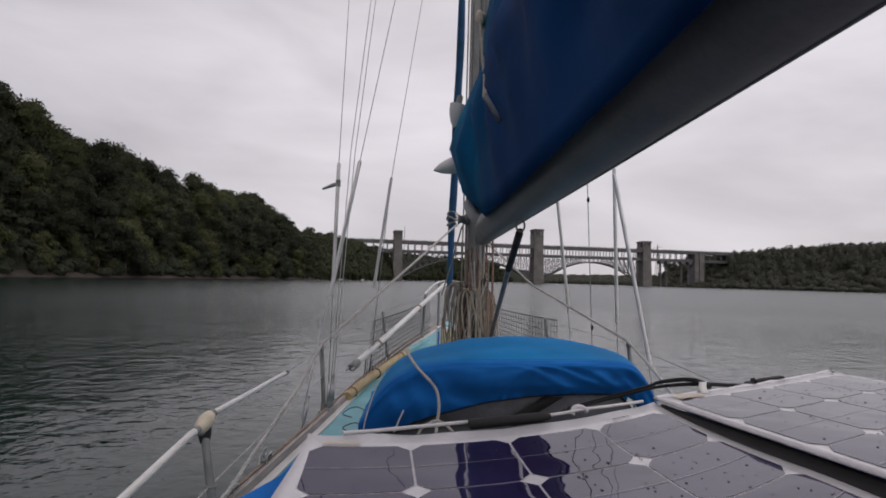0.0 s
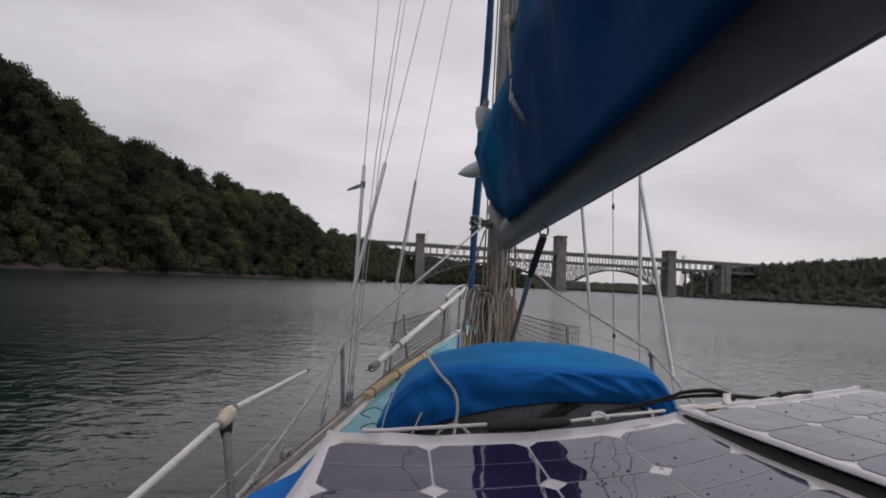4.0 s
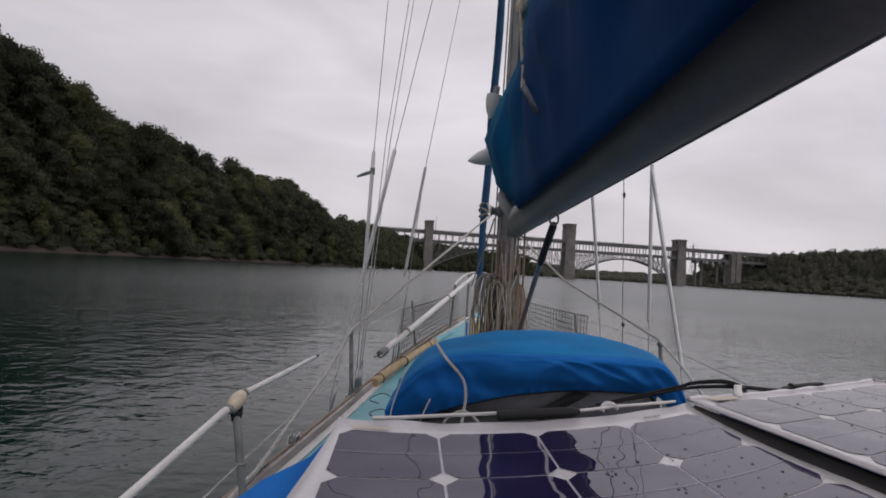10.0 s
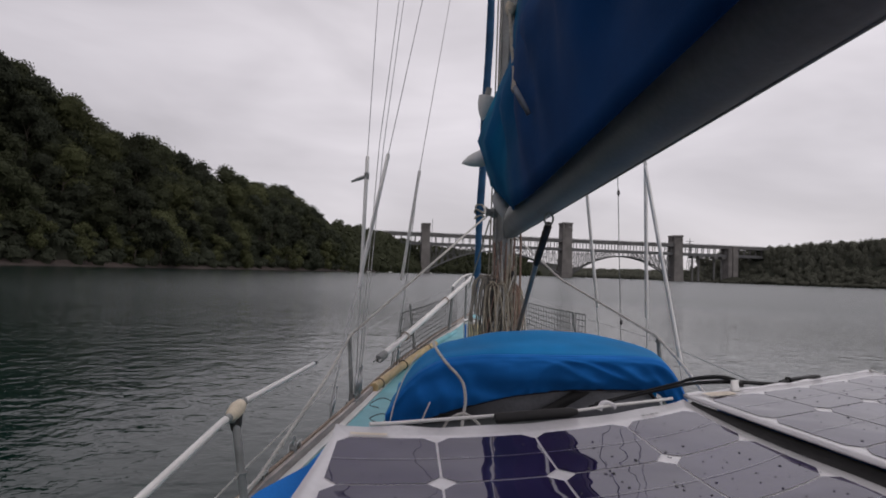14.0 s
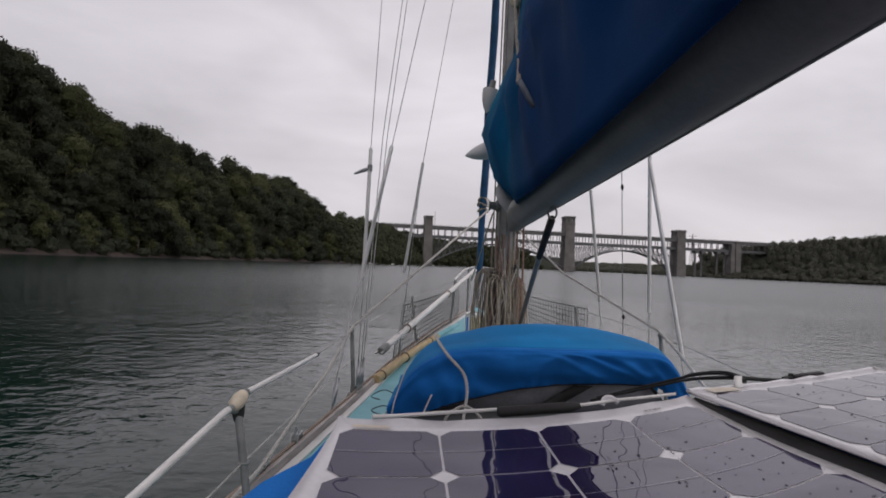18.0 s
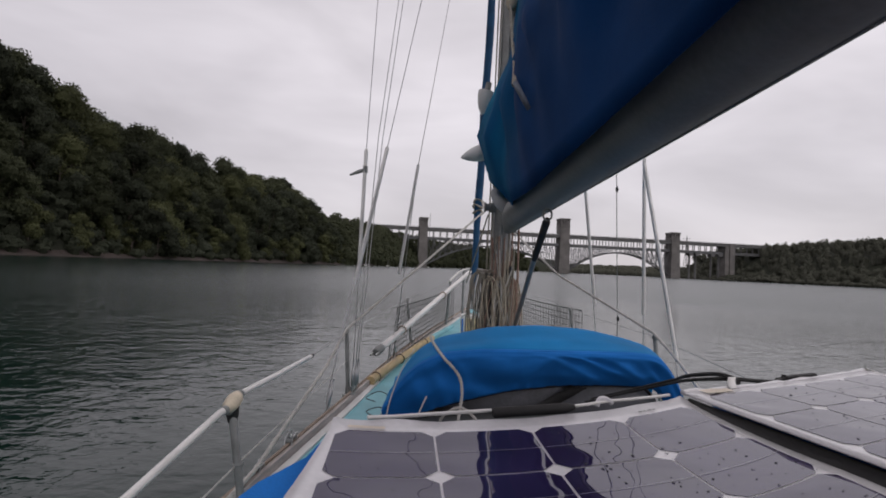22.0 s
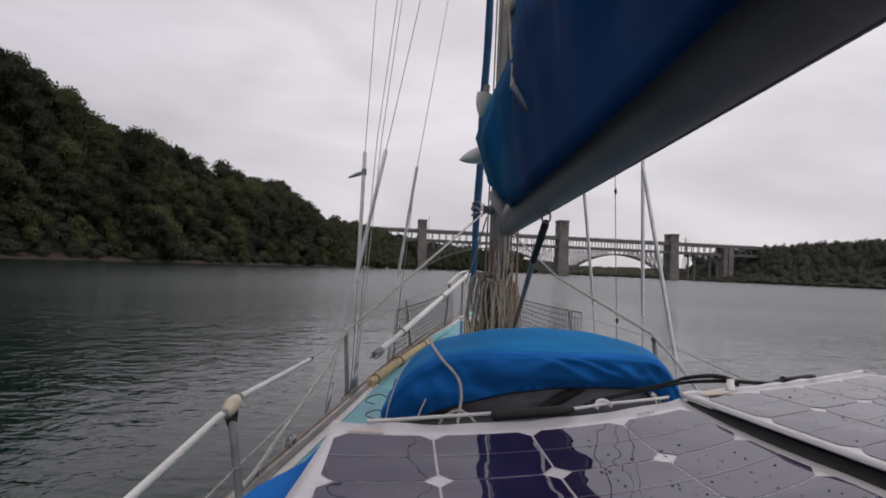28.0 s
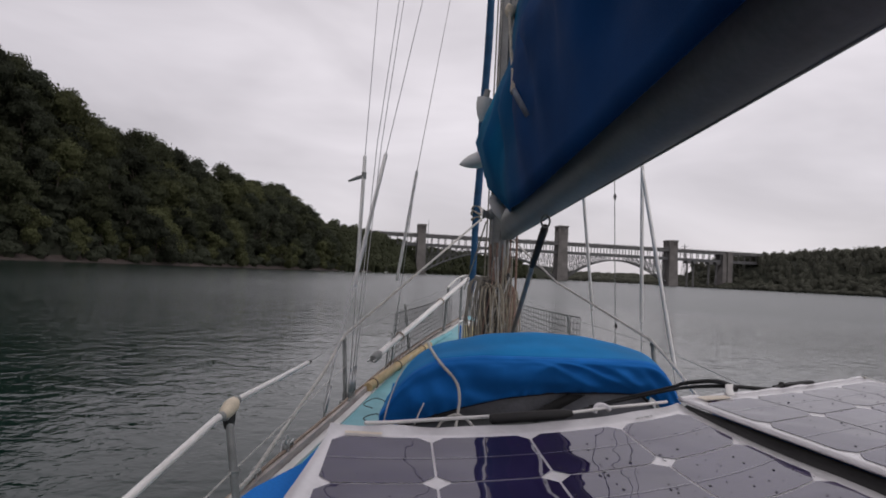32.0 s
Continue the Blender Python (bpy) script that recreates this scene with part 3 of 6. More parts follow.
def far_woods():
    rng = random.Random(9)
    spots = []
    y = 345
    while y < 980:
        for d in (3, 8, 14, 21, 29, 40):
            yy, dd = y + rng.uniform(-4, 4), d + rng.uniform(-3, 3)
            spots.append((shore_x(yy) - dd, yy, bank_z(yy, dd) - 0.5, rng.uniform(4, 6), rng.uniform(9, 13)))
        y += 9
    bushes = []
    y = 66
    while y < 350:
        for d in (4.2, 6, 8, 10, 13, 17, 22, 28):
            yy, dd = y + rng.uniform(-2.5, 2.5), d + rng.uniform(-1.2, 1.2)
            bushes.append((shore_x(yy) - dd, yy, max(0.3, bank_z(yy, dd)) - 0.4, rng.uniform(2.0, 3.4), rng.uniform(2.5, 5.0)))
        y += 3.7
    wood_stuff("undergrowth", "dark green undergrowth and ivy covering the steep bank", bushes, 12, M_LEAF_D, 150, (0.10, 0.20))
    wood_stuff("woodland_port", "dark green woodland on the bank towards the bridge", spots, 3, M_LEAF)
    spots = []
    for (x0, y0), (x1, y1) in zip(FAR_SHORE[1:7], FAR_SHORE[2:7]):
        n = int(math.hypot(x1 - x0, y1 - y0) / 3.8)
        for k in range(n):
            for d in (5, 16, 30, 46, 66, 92, 112, 130):
                t = (k + rng.random()) / n
                dd = max(3, d + rng.uniform(-8, 8))
                p = far_point(x0 + (x1 - x0) * t, y0 + (y1 - y0) * t, dd)
                spots.append((p[0], p[1], far_rise(y0 + (y1 - y0) * t, dd) - (0.5 if d < 100 else 4.0), rng.uniform(3, 5.5) * (1 if d < 100 else 1.4), rng.uniform(9, 14) * min(1, 0.4 + dd / 70) * (1 if p[1] < 640 or dd > 45 else 0.6)))
                if d == 130 and rng.random() < 0.5:      # pointed conifers along the skyline
                    spots.append((p[0], p[1], far_rise(y0 + (y1 - y0) * t, dd) - 9, rng.uniform(2.2, 3.4), rng.uniform(12, 18)))
    wood_stuff("woodland_starboard", "mixed green woodland on the far low bank", spots, 4, M_LEAF_HAZED, 90, (0.12, 0.28))
    spots = []
    for k in range(1600):
        a, d = radians(rng.uniform(-10, 36)), rng.choice((4, 12, 24, 45, 80, 130, 200))
        h = lerp_table([(-30, 40), (2, 30), (8, 22), (12, 13), (18, 12), (40, 18)], math.degrees(a))
        z = h * lerp_table([(0, -0.05), (30, 0.5), (120, 0.8), (300, 1.0)], d)
        spots.append((math.sin(a) * (1050 + d), math.cos(a) * (1050 + d), z - 1, rng.uniform(7, 11), rng.uniform(7, 11)))
    wood_stuff("woodland_distant", "distant woodland beyond the bridge, haze put into its colour", spots, 6, M_LEAF_HAZED)


far_woods()

# ======== the bridge ========
T1, T3 = Vector((18, 650, 0)), Vector((318, 672, 0))


def on_bridge(s, z=0.0, side=0.0):
    """A point s metres along the bridge from its first tower."""
    along = (T3 - T1).normalized()
    across = Vector((-along.y, along.x, 0))
    return T1 + along * s + across * side + Vector((0, 0, z))


SPAN = (T3 - T1).length
TOWER_AT = [0.0, SPAN * 0.545, SPAN]
TURN = math.atan2((T3 - T1).y, (T3 - T1).x)


def turned(s, z=0, side=0):
    return Matrix.Translation(on_bridge(s, z, side)) @ Matrix.Rotation(TURN, 4, "Z")


ROAD, RAIL = 42.0, 31.0


def build_bridge():
    bridge = thing("bridge", "grey two-deck steel arch bridge with stone towers across the strait", "bridge", at=T1)
    inv = Matrix.Translation(-T1)
    spin = Matrix.Rotation(TURN, 4, "Z")

    def put(name, bm, material, label="", parent=None):
        ob = part(name, bm, material, parent or bridge, label, smooth=False)
        ob.matrix_parent_inverse = inv
        return ob

    # stone towers with an open lantern and a moulded cap
    for s, top, w in ((TOWER_AT[0], 55.5, 9.2), (TOWER_AT[1], 63.5, 11.2), (TOWER_AT[2], 54.5, 10.2)):
        m = turned(s)
        bm = B()
        rows = []
        for z, k in ((-3, 1.16), (8, 1.1), (30, 1.02), (44, 0.98), (top - 10, 0.96)):
            rows.append([m @ Vector((sx * w * 0.5 * k, sy * 8 * k, z)) for sx, sy in ((-1, -1), (1, -1), (1, 1), (-1, 1))])
        vs = sheet(bm, rows, close_u=True)
        bm.faces.new(vs[-1])
        tower = put("tower", bm, M_STONE, "weathered limestone bridge tower")
        for z, hh, k, nm in ((top - 10, 1.0, 1.04, "string_course"), (top - 1.8, 1.8, 1.06, "cornice")):
            bm = B()
            box(bm, m @ Vector((0, 0, z + hh / 2)), (w * k, 16 * k, hh), spin)
            part(nm, bm, M_STONE, tower, smooth=False)
        for sx in (-1, -0.33, 0.33, 1):
            for sy in (-1, 1):
                bm = B()
                box(bm, m @ Vector((sx * w * 0.40, sy * 6.6, top - 5.4)), (w * 0.17, 2.6, 7.2), spin)
                part("pillar", bm, M_STONE, tower, smooth=False)
        bm = B()
        box(bm, m @ Vector((0, 0, top - 7.8)), (w * 0.94, 14.6, 2.4), spin)
        part("parapet", bm, M_STONE, tower, smooth=False)
        bm = B()
        box(bm, m @ Vector((0, 3, top - 5.3)), (w * 0.80, 6.0, 7.0), spin)
        part("lantern", bm, M_STONE, tower, smooth=False)
    a, b = -110, SPAN + 120
    mid, length = (a + b) / 2, b - a
    bm = B()
    box(bm, on_bridge(mid, ROAD + 0.6), (length, 12, 3.4), spin)
    box(bm, on_bridge(mid, ROAD + 2.1, -6.1), (length, 0.5, 0.7), spin)
    put("road_deck", bm, M_CONCRETE, "upper concrete road deck")
    bm = B()
    box(bm, on_bridge(mid, RAIL + 1.6), (length, 9, 3.2), spin)
    put("rail_deck", bm, M_STEEL, "lower steel railway deck")
    for side in (-6, 6):
        bm = B()
        box(bm, on_bridge(mid, ROAD + 3.3, side), (length, 0.15, 0.22), spin)
        box(bm, on_bridge(mid, ROAD + 2.8, side), (length, 0.1, 0.12), spin)
        put("parapet_rail", bm, M_STEEL)
    # posts that carry the road over the railway
    post = B()
    box(post, (0, 0, 0), (0.7, 0.8, ROAD - RAIL - 3.2))
    me = mesh_of("post", post, M_CONCRETE, smooth=False)
    s = a + 5
    while s < b:
        if all(abs(s - q) > 8 for q in TOWER_AT):
            for side in (-4.6, 4.6):
                ob = new("post", me)
                ob.parent, ob.matrix_parent_inverse = bridge, inv
                ob.matrix_basis = turned(s, (ROAD + RAIL + 3.2) / 2, side)
        s += 7.8
    # spandrel-braced arches
    for s0, s1 in ((TOWER_AT[0] + 6, TOWER_AT[1] - 7), (TOWER_AT[1] + 7, TOWER_AT[2] - 6.5)):
        L = s1 - s0

        def arch(q):
            u = 2 * (q - s0) / L - 1
            return 4.0 + 23.0 * (1 - u * u)

        for side in (-4.2, 4.2):
            bm = B()
            tube(bm, [on_bridge(s0 + L * k / 28, arch(s0 + L * k / 28), side) for k in range(29)], 0.85, 6)
            put("arch_rib", bm, M_STEEL, "curved steel arch rib")
            bm = B()
            n = 22
            for k in range(n):
                q, q2 = s0 + L * k / n, s0 + L * (k + 1) / n
                tube(bm, [on_bridge(q, arch(q), side), on_bridge(q, RAIL, side)], 0.44, 4)
                if arch(q) < RAIL - 5 or arch(q2) < RAIL - 5:
                    tube(bm, [on_bridge(q, arch(q), side), on_bridge(q2, RAIL, side)], 0.33, 4)
                    tube(bm, [on_bridge(q2, arch(q2), side), on_bridge(q, RAIL, side)], 0.33, 4)
                if arch(q) < 16:
                    zm = (arch(q) + RAIL) / 2
                    tube(bm, [on_bridge(q, zm, side), on_bridge(q2, zm, side)], 0.30, 4)
            tagged(put("spandrel_bracing", bm, M_STEEL, "criss-cross steel spandrel bracing"), kind="stuff")
    bm = B()
    tube(bm, [on_bridge(7.5, RAIL), on_bridge(7.5, 61)], [0.35, 0.2], 6)
    put("pole", bm, M_STEEL, "thin pole beside the tower")
    # side span piers and the abutment
    for s in (SPAN + 22, SPAN + 30, SPAN + 50, SPAN + 60, SPAN - SPAN - 24, -SPAN * 0 - 50):
        bm = B()
        tube(bm, [on_bridge(s, -1), on_bridge(s, RAIL)], 1.2, 8)
        box(bm, on_bridge(s, RAIL - 1.4), (5, 9, 2.8), spin)
        put("pier", bm, M_CONCRETE, "slim concrete pier")
    for s, w, top in ((SPAN + 66, 5, 42.0), (SPAN + 73, 6.5, 45.0)):
        bm = B()
        box(bm, on_bridge(s, top / 2 - 1), (w, 16, top), spin)
        box(bm, on_bridge(s, top - 2.0), (w + 1.2, 17.2, 1.2), spin)
        put("abutment", bm, M_STONE, "stone abutment block")
    return bridge


build_bridge()


def build_pylon(x, y, base, h):
    py = thing("pylon", "lattice steel electricity pylon on the far hill", "pylon", at=(x, y, base), group="pylons on the far bank")
    for sx in (-1, 1):
        for sy in (-1, 1):
            bm = B()
            tube(bm, [(sx * 3, sy * 3, -8), (sx * 0.8, sy * 0.8, h * 0.6), (0, 0, h)], 0.28, 4)
            part("leg", bm, M_STEEL, py)
    for z, w in ((0.62, 6), (0.76, 7.5), (0.9, 5)):
        bm = B()
        tube(bm, [(-w, 0, h * z), (w, 0, h * z)], 0.3, 4)
        part("cross_arm", bm, M_STEEL, py)
    bm = B()
    for k in range(7):
        z0, z1 = h * k / 10, h * (k + 1) / 10
        r0, r1 = 3 - 2.2 * k / 6, 3 - 2.2 * (k + 1) / 6
        tube(bm, [(-r0, -r0, z0), (r1, -r1, z1)], 0.16, 4)
        tube(bm, [(r0, -r0, z0), (-r1, -r1, z1)], 0.16, 4)
    part("lattice", bm, M_STEEL, py)
    return py


build_pylon(352, 705, 18, 36)
build_pylon(520, 760, 18, 34)


def build_moored_boat(x, y, h, sail):
    boat = thing("moored_boat", "small white boat lying near the wooded bank", "boat", at=(x, y, 0), group="moored boats")
    bm = B()
    sheet(bm, [[(w * k, yy, z) for k, z in ((-1, 0.75), (-0.8, 0.0), (0, -0.2), (0.8, 0.0), (1, 0.75))] for yy, w in ((-3, 0.8), (-1, 1.1), (1, 1.0), (2.4, 0.5), (3.2, 0.05))])
    part("boat_hull", bm, M_HULL, boat)
    bm = B()
    tube(bm, [(0, 0.4, 0.3), (0, 0.4, h)], 0.07, 6)
    part("boat_mast", bm, M_ALU, boat)
    if sail:
        bm = B()
        sheet(bm, [[(0.05 * math.sin(3 * t), 0.3 - (1 - t) * 2.4 * k, 1.1 + (h - 1.5) * t) for k in (0, 0.35, 0.7, 1)] for t in (0, 0.3, 0.6, 0.85, 1)])
        part("small_sail", bm, M_HULL, boat, "white triangular sail")
    return boat


build_moored_boat(-23, 335, 8.5, True)
build_moored_boat(-12, 395, 5.0, False)
build_moored_boat(22, 560, 7.0, False)
build_moored_boat(-72, 185, 2.2, False)

# the yacht's heading against the strait: the land swings round her
SWING = Matrix.Rotation(radians(HEADING), 4, "Z")
for ob in list(scene.objects):
    if ob.parent is None and ob.type in ("MESH", "EMPTY") and ob.name != "water":
        ob.matrix_world = SWING @ ob.matrix_basis

# ======== the yacht ========
BEAM = [(-3.5, 0.95), (-2.0, 1.10), (0.0, 1.13), (1.7, 1.05), (3.2, 0.90), (3.8, 0.83), (4.5, 0.72), (5.6, 0.47), (6.6, 0.20), (7.2, 0.035)]
SHEER = [(-3.5, 0.84), (0.0, 0.82), (3.2, 0.83), (3.8, 0.85), (4.5, 0.89), (5.6, 0.98), (7.2, 1.10)]
MAST = Vector((0.005, 3.75, 0))


def rail_point(y, side, up=0.0, inset=0.03):
    return Vector((side * (soft_table(BEAM, y) - inset), y, soft_table(SHEER, y) + 0.03 + up))


def build_hull():
    hull = thing("yacht_hull", "white sailing yacht hull with pale blue painted decks", "yacht")
    ys = [-3.5 + 10.7 * k / 60 for k in range(61)]
    for side in (-1, 1):
        bm = B()
        sheet(bm, [[(side * b * k, y, z) for k, z in ((0.02, -0.5), (0.62, -0.35), (0.9, 0.15), (1.0, s))] for y, b, s in ((y, soft_table(BEAM, y), soft_table(SHEER, y)) for y in ys)])
        part("topsides", bm, M_HULL, hull, "white painted topsides")
    bm = B()
    sheet(bm, [[(x * soft_table(BEAM, y) * 0.985, y, soft_table(SHEER, y) + 0.012 + 0.03 * (1 - x * x)) for x in (-1, -.75, -.5, -.25, 0, .25, .5, .75, 1)] for y in ys])
    part("deck", bm, M_DECK, hull, "pale blue painted deck")
    bm = B()
    b, z = soft_table(BEAM, -3.5), soft_table(SHEER, -3.5)
    sheet(bm, [[(-b, -3.5, z), (b, -3.5, z)], [(-b * 0.6, -3.5, -0.35), (b * 0.6, -3.5, -0.35)]])
    part("transom", bm, M_HULL, hull)
    for side in (-1, 1):
        bm = B()
        rows = []
        for y in ys:
            x, z = side * soft_table(BEAM, y) * 0.985, soft_table(SHEER, y) + 0.02
            rows.append([(x - side * 0.022, y, z - 0.02), (x - side * 0.018, y, z + 0.035), (x + side * 0.014, y, z + 0.035), (x + side * 0.02, y, z - 0.04)])
        sheet(bm, rows, close_u=True)
        rail = part("toe_rail", bm, M_RAIL, hull, "weathered pale painted toe rail")
        bm = B()
        sheet(bm, [[(r[2][0] - side * 0.013, r[2][1], r[2][2] - 0.001), (r[2][0] - side * 0.013, r[2][1], r[2][2] + 0.007), (r[2][0], r[2][1], r[2][2] + 0.007), r[2]] for r in rows])
        part("rail_cap", bm, M_TEAK, rail, "thin brown wooden capping")
        bm = B()
        rows = []
        for y in ys:
            x, z = side * soft_table(BEAM, y) * 0.985, soft_table(SHEER, y) + 0.02
            rows.append([(x - side * 0.06, y, z - 0.012), (x - side * 0.06, y, z + 0.004), (x - side * 0.024, y, z + 0.006), (x - side * 0.024, y, z - 0.012)])
        sheet(bm, rows, close_u=True)
        part("waterway", bm, M_WHITE, hull, "grubby white strip inside the toe rail")
    bm = B()
    rows = []
    for y, w, z in ((-3.2, 0.72, 1.02), (0.0, 0.72, 1.05), (2.0, 0.64, 1.05), (3.2, 0.54, 1.04), (4.1, 0.42, 1.03), (4.5, 0.34, 0.96)):
        base = soft_table(SHEER, y)
        rows.append([(-w - 0.05, y, base), (-w, y, z - 0.03), (-w + 0.05, y, z), (-w * 0.5, y, z + 0.03), (0, y, z + 0.045), (w * 0.5, y, z + 0.03), (w - 0.05, y, z), (w, y, z - 0.03), (w + 0.05, y, base)])
    vs = sheet(bm, rows)
    bm.faces.new(vs[-1])
    bm.faces.new(vs[0])
    part("coachroof", bm, M_COACH, hull, "grey non-slip coachroof")
    return hull


hull = build_hull()


def loose(name, o, label, category, group=""):
    """A thing whose parts are given in world places."""
    ob = thing(name, label, category, at=o, group=group)
    inv = Matrix.Translation(-Vector(o))

    def put(pname, bm, material, plabel="", parent=None):
        p = part(pname, bm, material, parent or ob, plabel)
        p.matrix_parent_inverse = inv if parent is None else Matrix()
        return p
    return ob, put


def laid(bm, pts, radius, pitch):
    """Three strands twisted round a line."""
    line = [Vector(pts[0])]
    for q in pts[1:]:
        a, n = line[-1].copy(), max(1, int((Vector(q) - line[-1]).length / (pitch / 5)))
        line += [a.lerp(Vector(q), (k + 1) / n) for k in range(n)]
    run, side, strands = 0.0, None, ([], [], [])
    for i, p in enumerate(line):
        d = (line[min(i + 1, len(line) - 1)] - line[max(i - 1, 0)]).normalized()
        side = d.orthogonal().normalized() if side is None else (side - d * side.dot(d)).normalized()
        up = d.cross(side)
        run += (p - line[i - 1]).length if i else 0
        for k in range(3):
            a = 2 * math.pi * (run / pitch + k / 3)
            strands[k].append(p + (side * math.cos(a) + up * math.sin(a)) * radius * 0.5)
    for st in strands:
        tube(bm, st, radius * 0.56, 5)


def wire(name, pts, radius, material, label, category, sides=6, group="", smooth_n=0, twist=0.0):
    bm = B()
    o = Vector(pts[0])
    p = curve_points(pts, smooth_n) if smooth_n else pts
    if twist:
        laid(bm, [Vector(q) - o for q in p], radius, twist)
    else:
        tube(bm, [Vector(q) - o for q in p], radius, sides)
    ob = part(name, bm, material)
    ob.location = o
    return tagged(ob, label, category, group)


# ---- mast, boom and sail cover ----
def build_mast():
    mast, put = loose("mast", (MAST.x, MAST.y, 1.06), "grey weathered aluminium mast with halyards tied along it", "mast")
    bm = B()
    rows = []
    for z in (1.05, 2.0, 3.2, 6.0, 9.6):
        ring = []
        for k in range(24):
            a = 2 * math.pi * k / 24
            x, y = 0.056 * math.cos(a), 0.082 * math.sin(a)
            if abs(x) < 0.012 and y < 0:
                y += 0.012       # luff groove on the after side
            ring.append((MAST.x + x, MAST.y + y, z))
        rows.append(ring)
    vs = sheet(bm, rows, close_u=True)
    bm.faces.new(vs[-1])
    put("mast_tube", bm, M_MAST)
    bm = B()
    tube(bm, [(MAST.x, MAST.y, 1.06), (MAST.x, MAST.y, 1.12), (MAST.x, MAST.y, 1.14)], [0.13, 0.12, 0.10], 16)
    put("mast_collar", bm, M_BLACK, "black rubber mast collar")
    bm = B()
    tube(bm, [(MAST.x + 0.048, MAST.y - 0.10, 1.595), (MAST.x + 0.05, MAST.y - 0.105, 1.615), (MAST.x + 0.05, MAST.y - 0.105, 1.65), (MAST.x + 0.048, MAST.y - 0.10, 1.665)], [0.015, 0.024, 0.024, 0.016], 14)
    put("strap_band", bm, M_BLACK, "black band strapping the halyards to the mast")
    # winch beside the gooseneck
    bm = B()
    tube(bm, [(-0.05, 3.74, 2.045), (-0.075, 3.735, 2.045), (-0.08, 3.735, 2.045), (-0.105, 3.73, 2.045), (-0.115, 3.73, 2.045), (-0.12, 3.73, 2.045)], [0.034, 0.034, 0.026, 0.024, 0.036, 0.030], 14)
    put("winch", bm, M_GALV, "small dark halyard winch")
    bm = B()
    box(bm, (0.03, 3.66, 1.95), (0.05, 0.07, 0.12), None, 0.01)
    put("gooseneck", bm, M_GALV, "boom gooseneck fitting")
    # cleat near the head of the cover
    bm = B()
    tube(bm, [(-0.02, 3.66, 3.40), (-0.015, 3.64, 3.37), (-0.012, 3.64, 3.35), (-0.012, 3.64, 3.31)], [0.012, 0.03, 0.034, 0.02], 10)
    put("cleat_knob", bm, M_CREAM, "knotted rope end on a mast cleat")
    for side in (-1, 1):
        bm = B()
        tube(bm, [(0, 3.75, 5.6), (side * 0.74, 3.70, 5.66)], [0.025, 0.014], 8)
        put("spreader", bm, M_ALU)
    return mast, put


mast, mast_put = build_mast()


def build_boom():
    boom, put = loose("boom", (0.02, 3.62, 1.955), "silver aluminium boom with a groove along its foot", "boom")
    bm = B()
    prof = []
    for k in range(32):
        a = 2 * math.pi * k / 32
        prof.append((0.075 * math.cos(a), 0.082 * math.sin(a)))
    rows = [[(0.022 + px * (slim if px < 0 else 1), y, 1.955 + 0.009 * (3.6 - y) + pz) for px, pz in prof]
            for y, slim in ((3.60, 0.45), (3.5, 0.62), (3.3, 0.88), (3.1, 1), (2.5, 1), (1.5, 1), (0.5, 1), (-0.6, 1), (-1.6, 1))]
    vs = sheet(bm, rows, close_u=True)
    bm.faces.new(vs[0][::-1])
    bm.faces.new(vs[-1])
    put("boom_tube", bm, M_ALU)
    bm = B()
    tube(bm, [(0.022 + 0.028, y, 1.955 + 0.009 * (3.6 - y) - 0.0765) for y in (3.50, 2.0, 0.5, -1.6)], 0.0030, 8)
    put("boom_track", bm, M_GALV, "dark slide track along the boom")
    bm = B()
    box(bm, (0.040, 3.62, 1.945), (0.088, 0.04, 0.125), None, 0.012)
    put("boom_end_fitting", bm, M_MAST, "cast end fitting of the boom")
    return boom


boom = build_boom()


def cover_half(y, z, top, bot):
    """Half width of the covered sail at a height."""
    f = (z - bot) / (top - bot)
    belly = lerp_table([(-1.6, 0.155), (0.5, 0.17), (2.0, 0.165), (2.6, 0.17), (2.9, 0.25), (3.2, 0.31), (3.66, 0.31)], y)
    k = lerp_table([(0.0, 0.70), (0.03, 0.74), (0.1, 0.80), (0.2, 0.86), (0.35, 0.95), (0.43, 1.0), (0.52, 0.97), (0.65, 0.7), (0.8, 0.42), (1.0, 0.12)], f)
    return belly * k


def sight_limit(y, z):
    """Port limit of the belly, set so its outline fits the camera's view."""
    rise = (z - 1.65) / y
    return -0.36 + y * lerp_table([(0.10, 0.118), (0.115, 0.112), (0.155, 0.068), (0.18, 0.064), (0.217, 0.055), (0.234, 0.047), (0.304, 0.077), (0.372, 0.107), (0.6, 0.110)], rise)


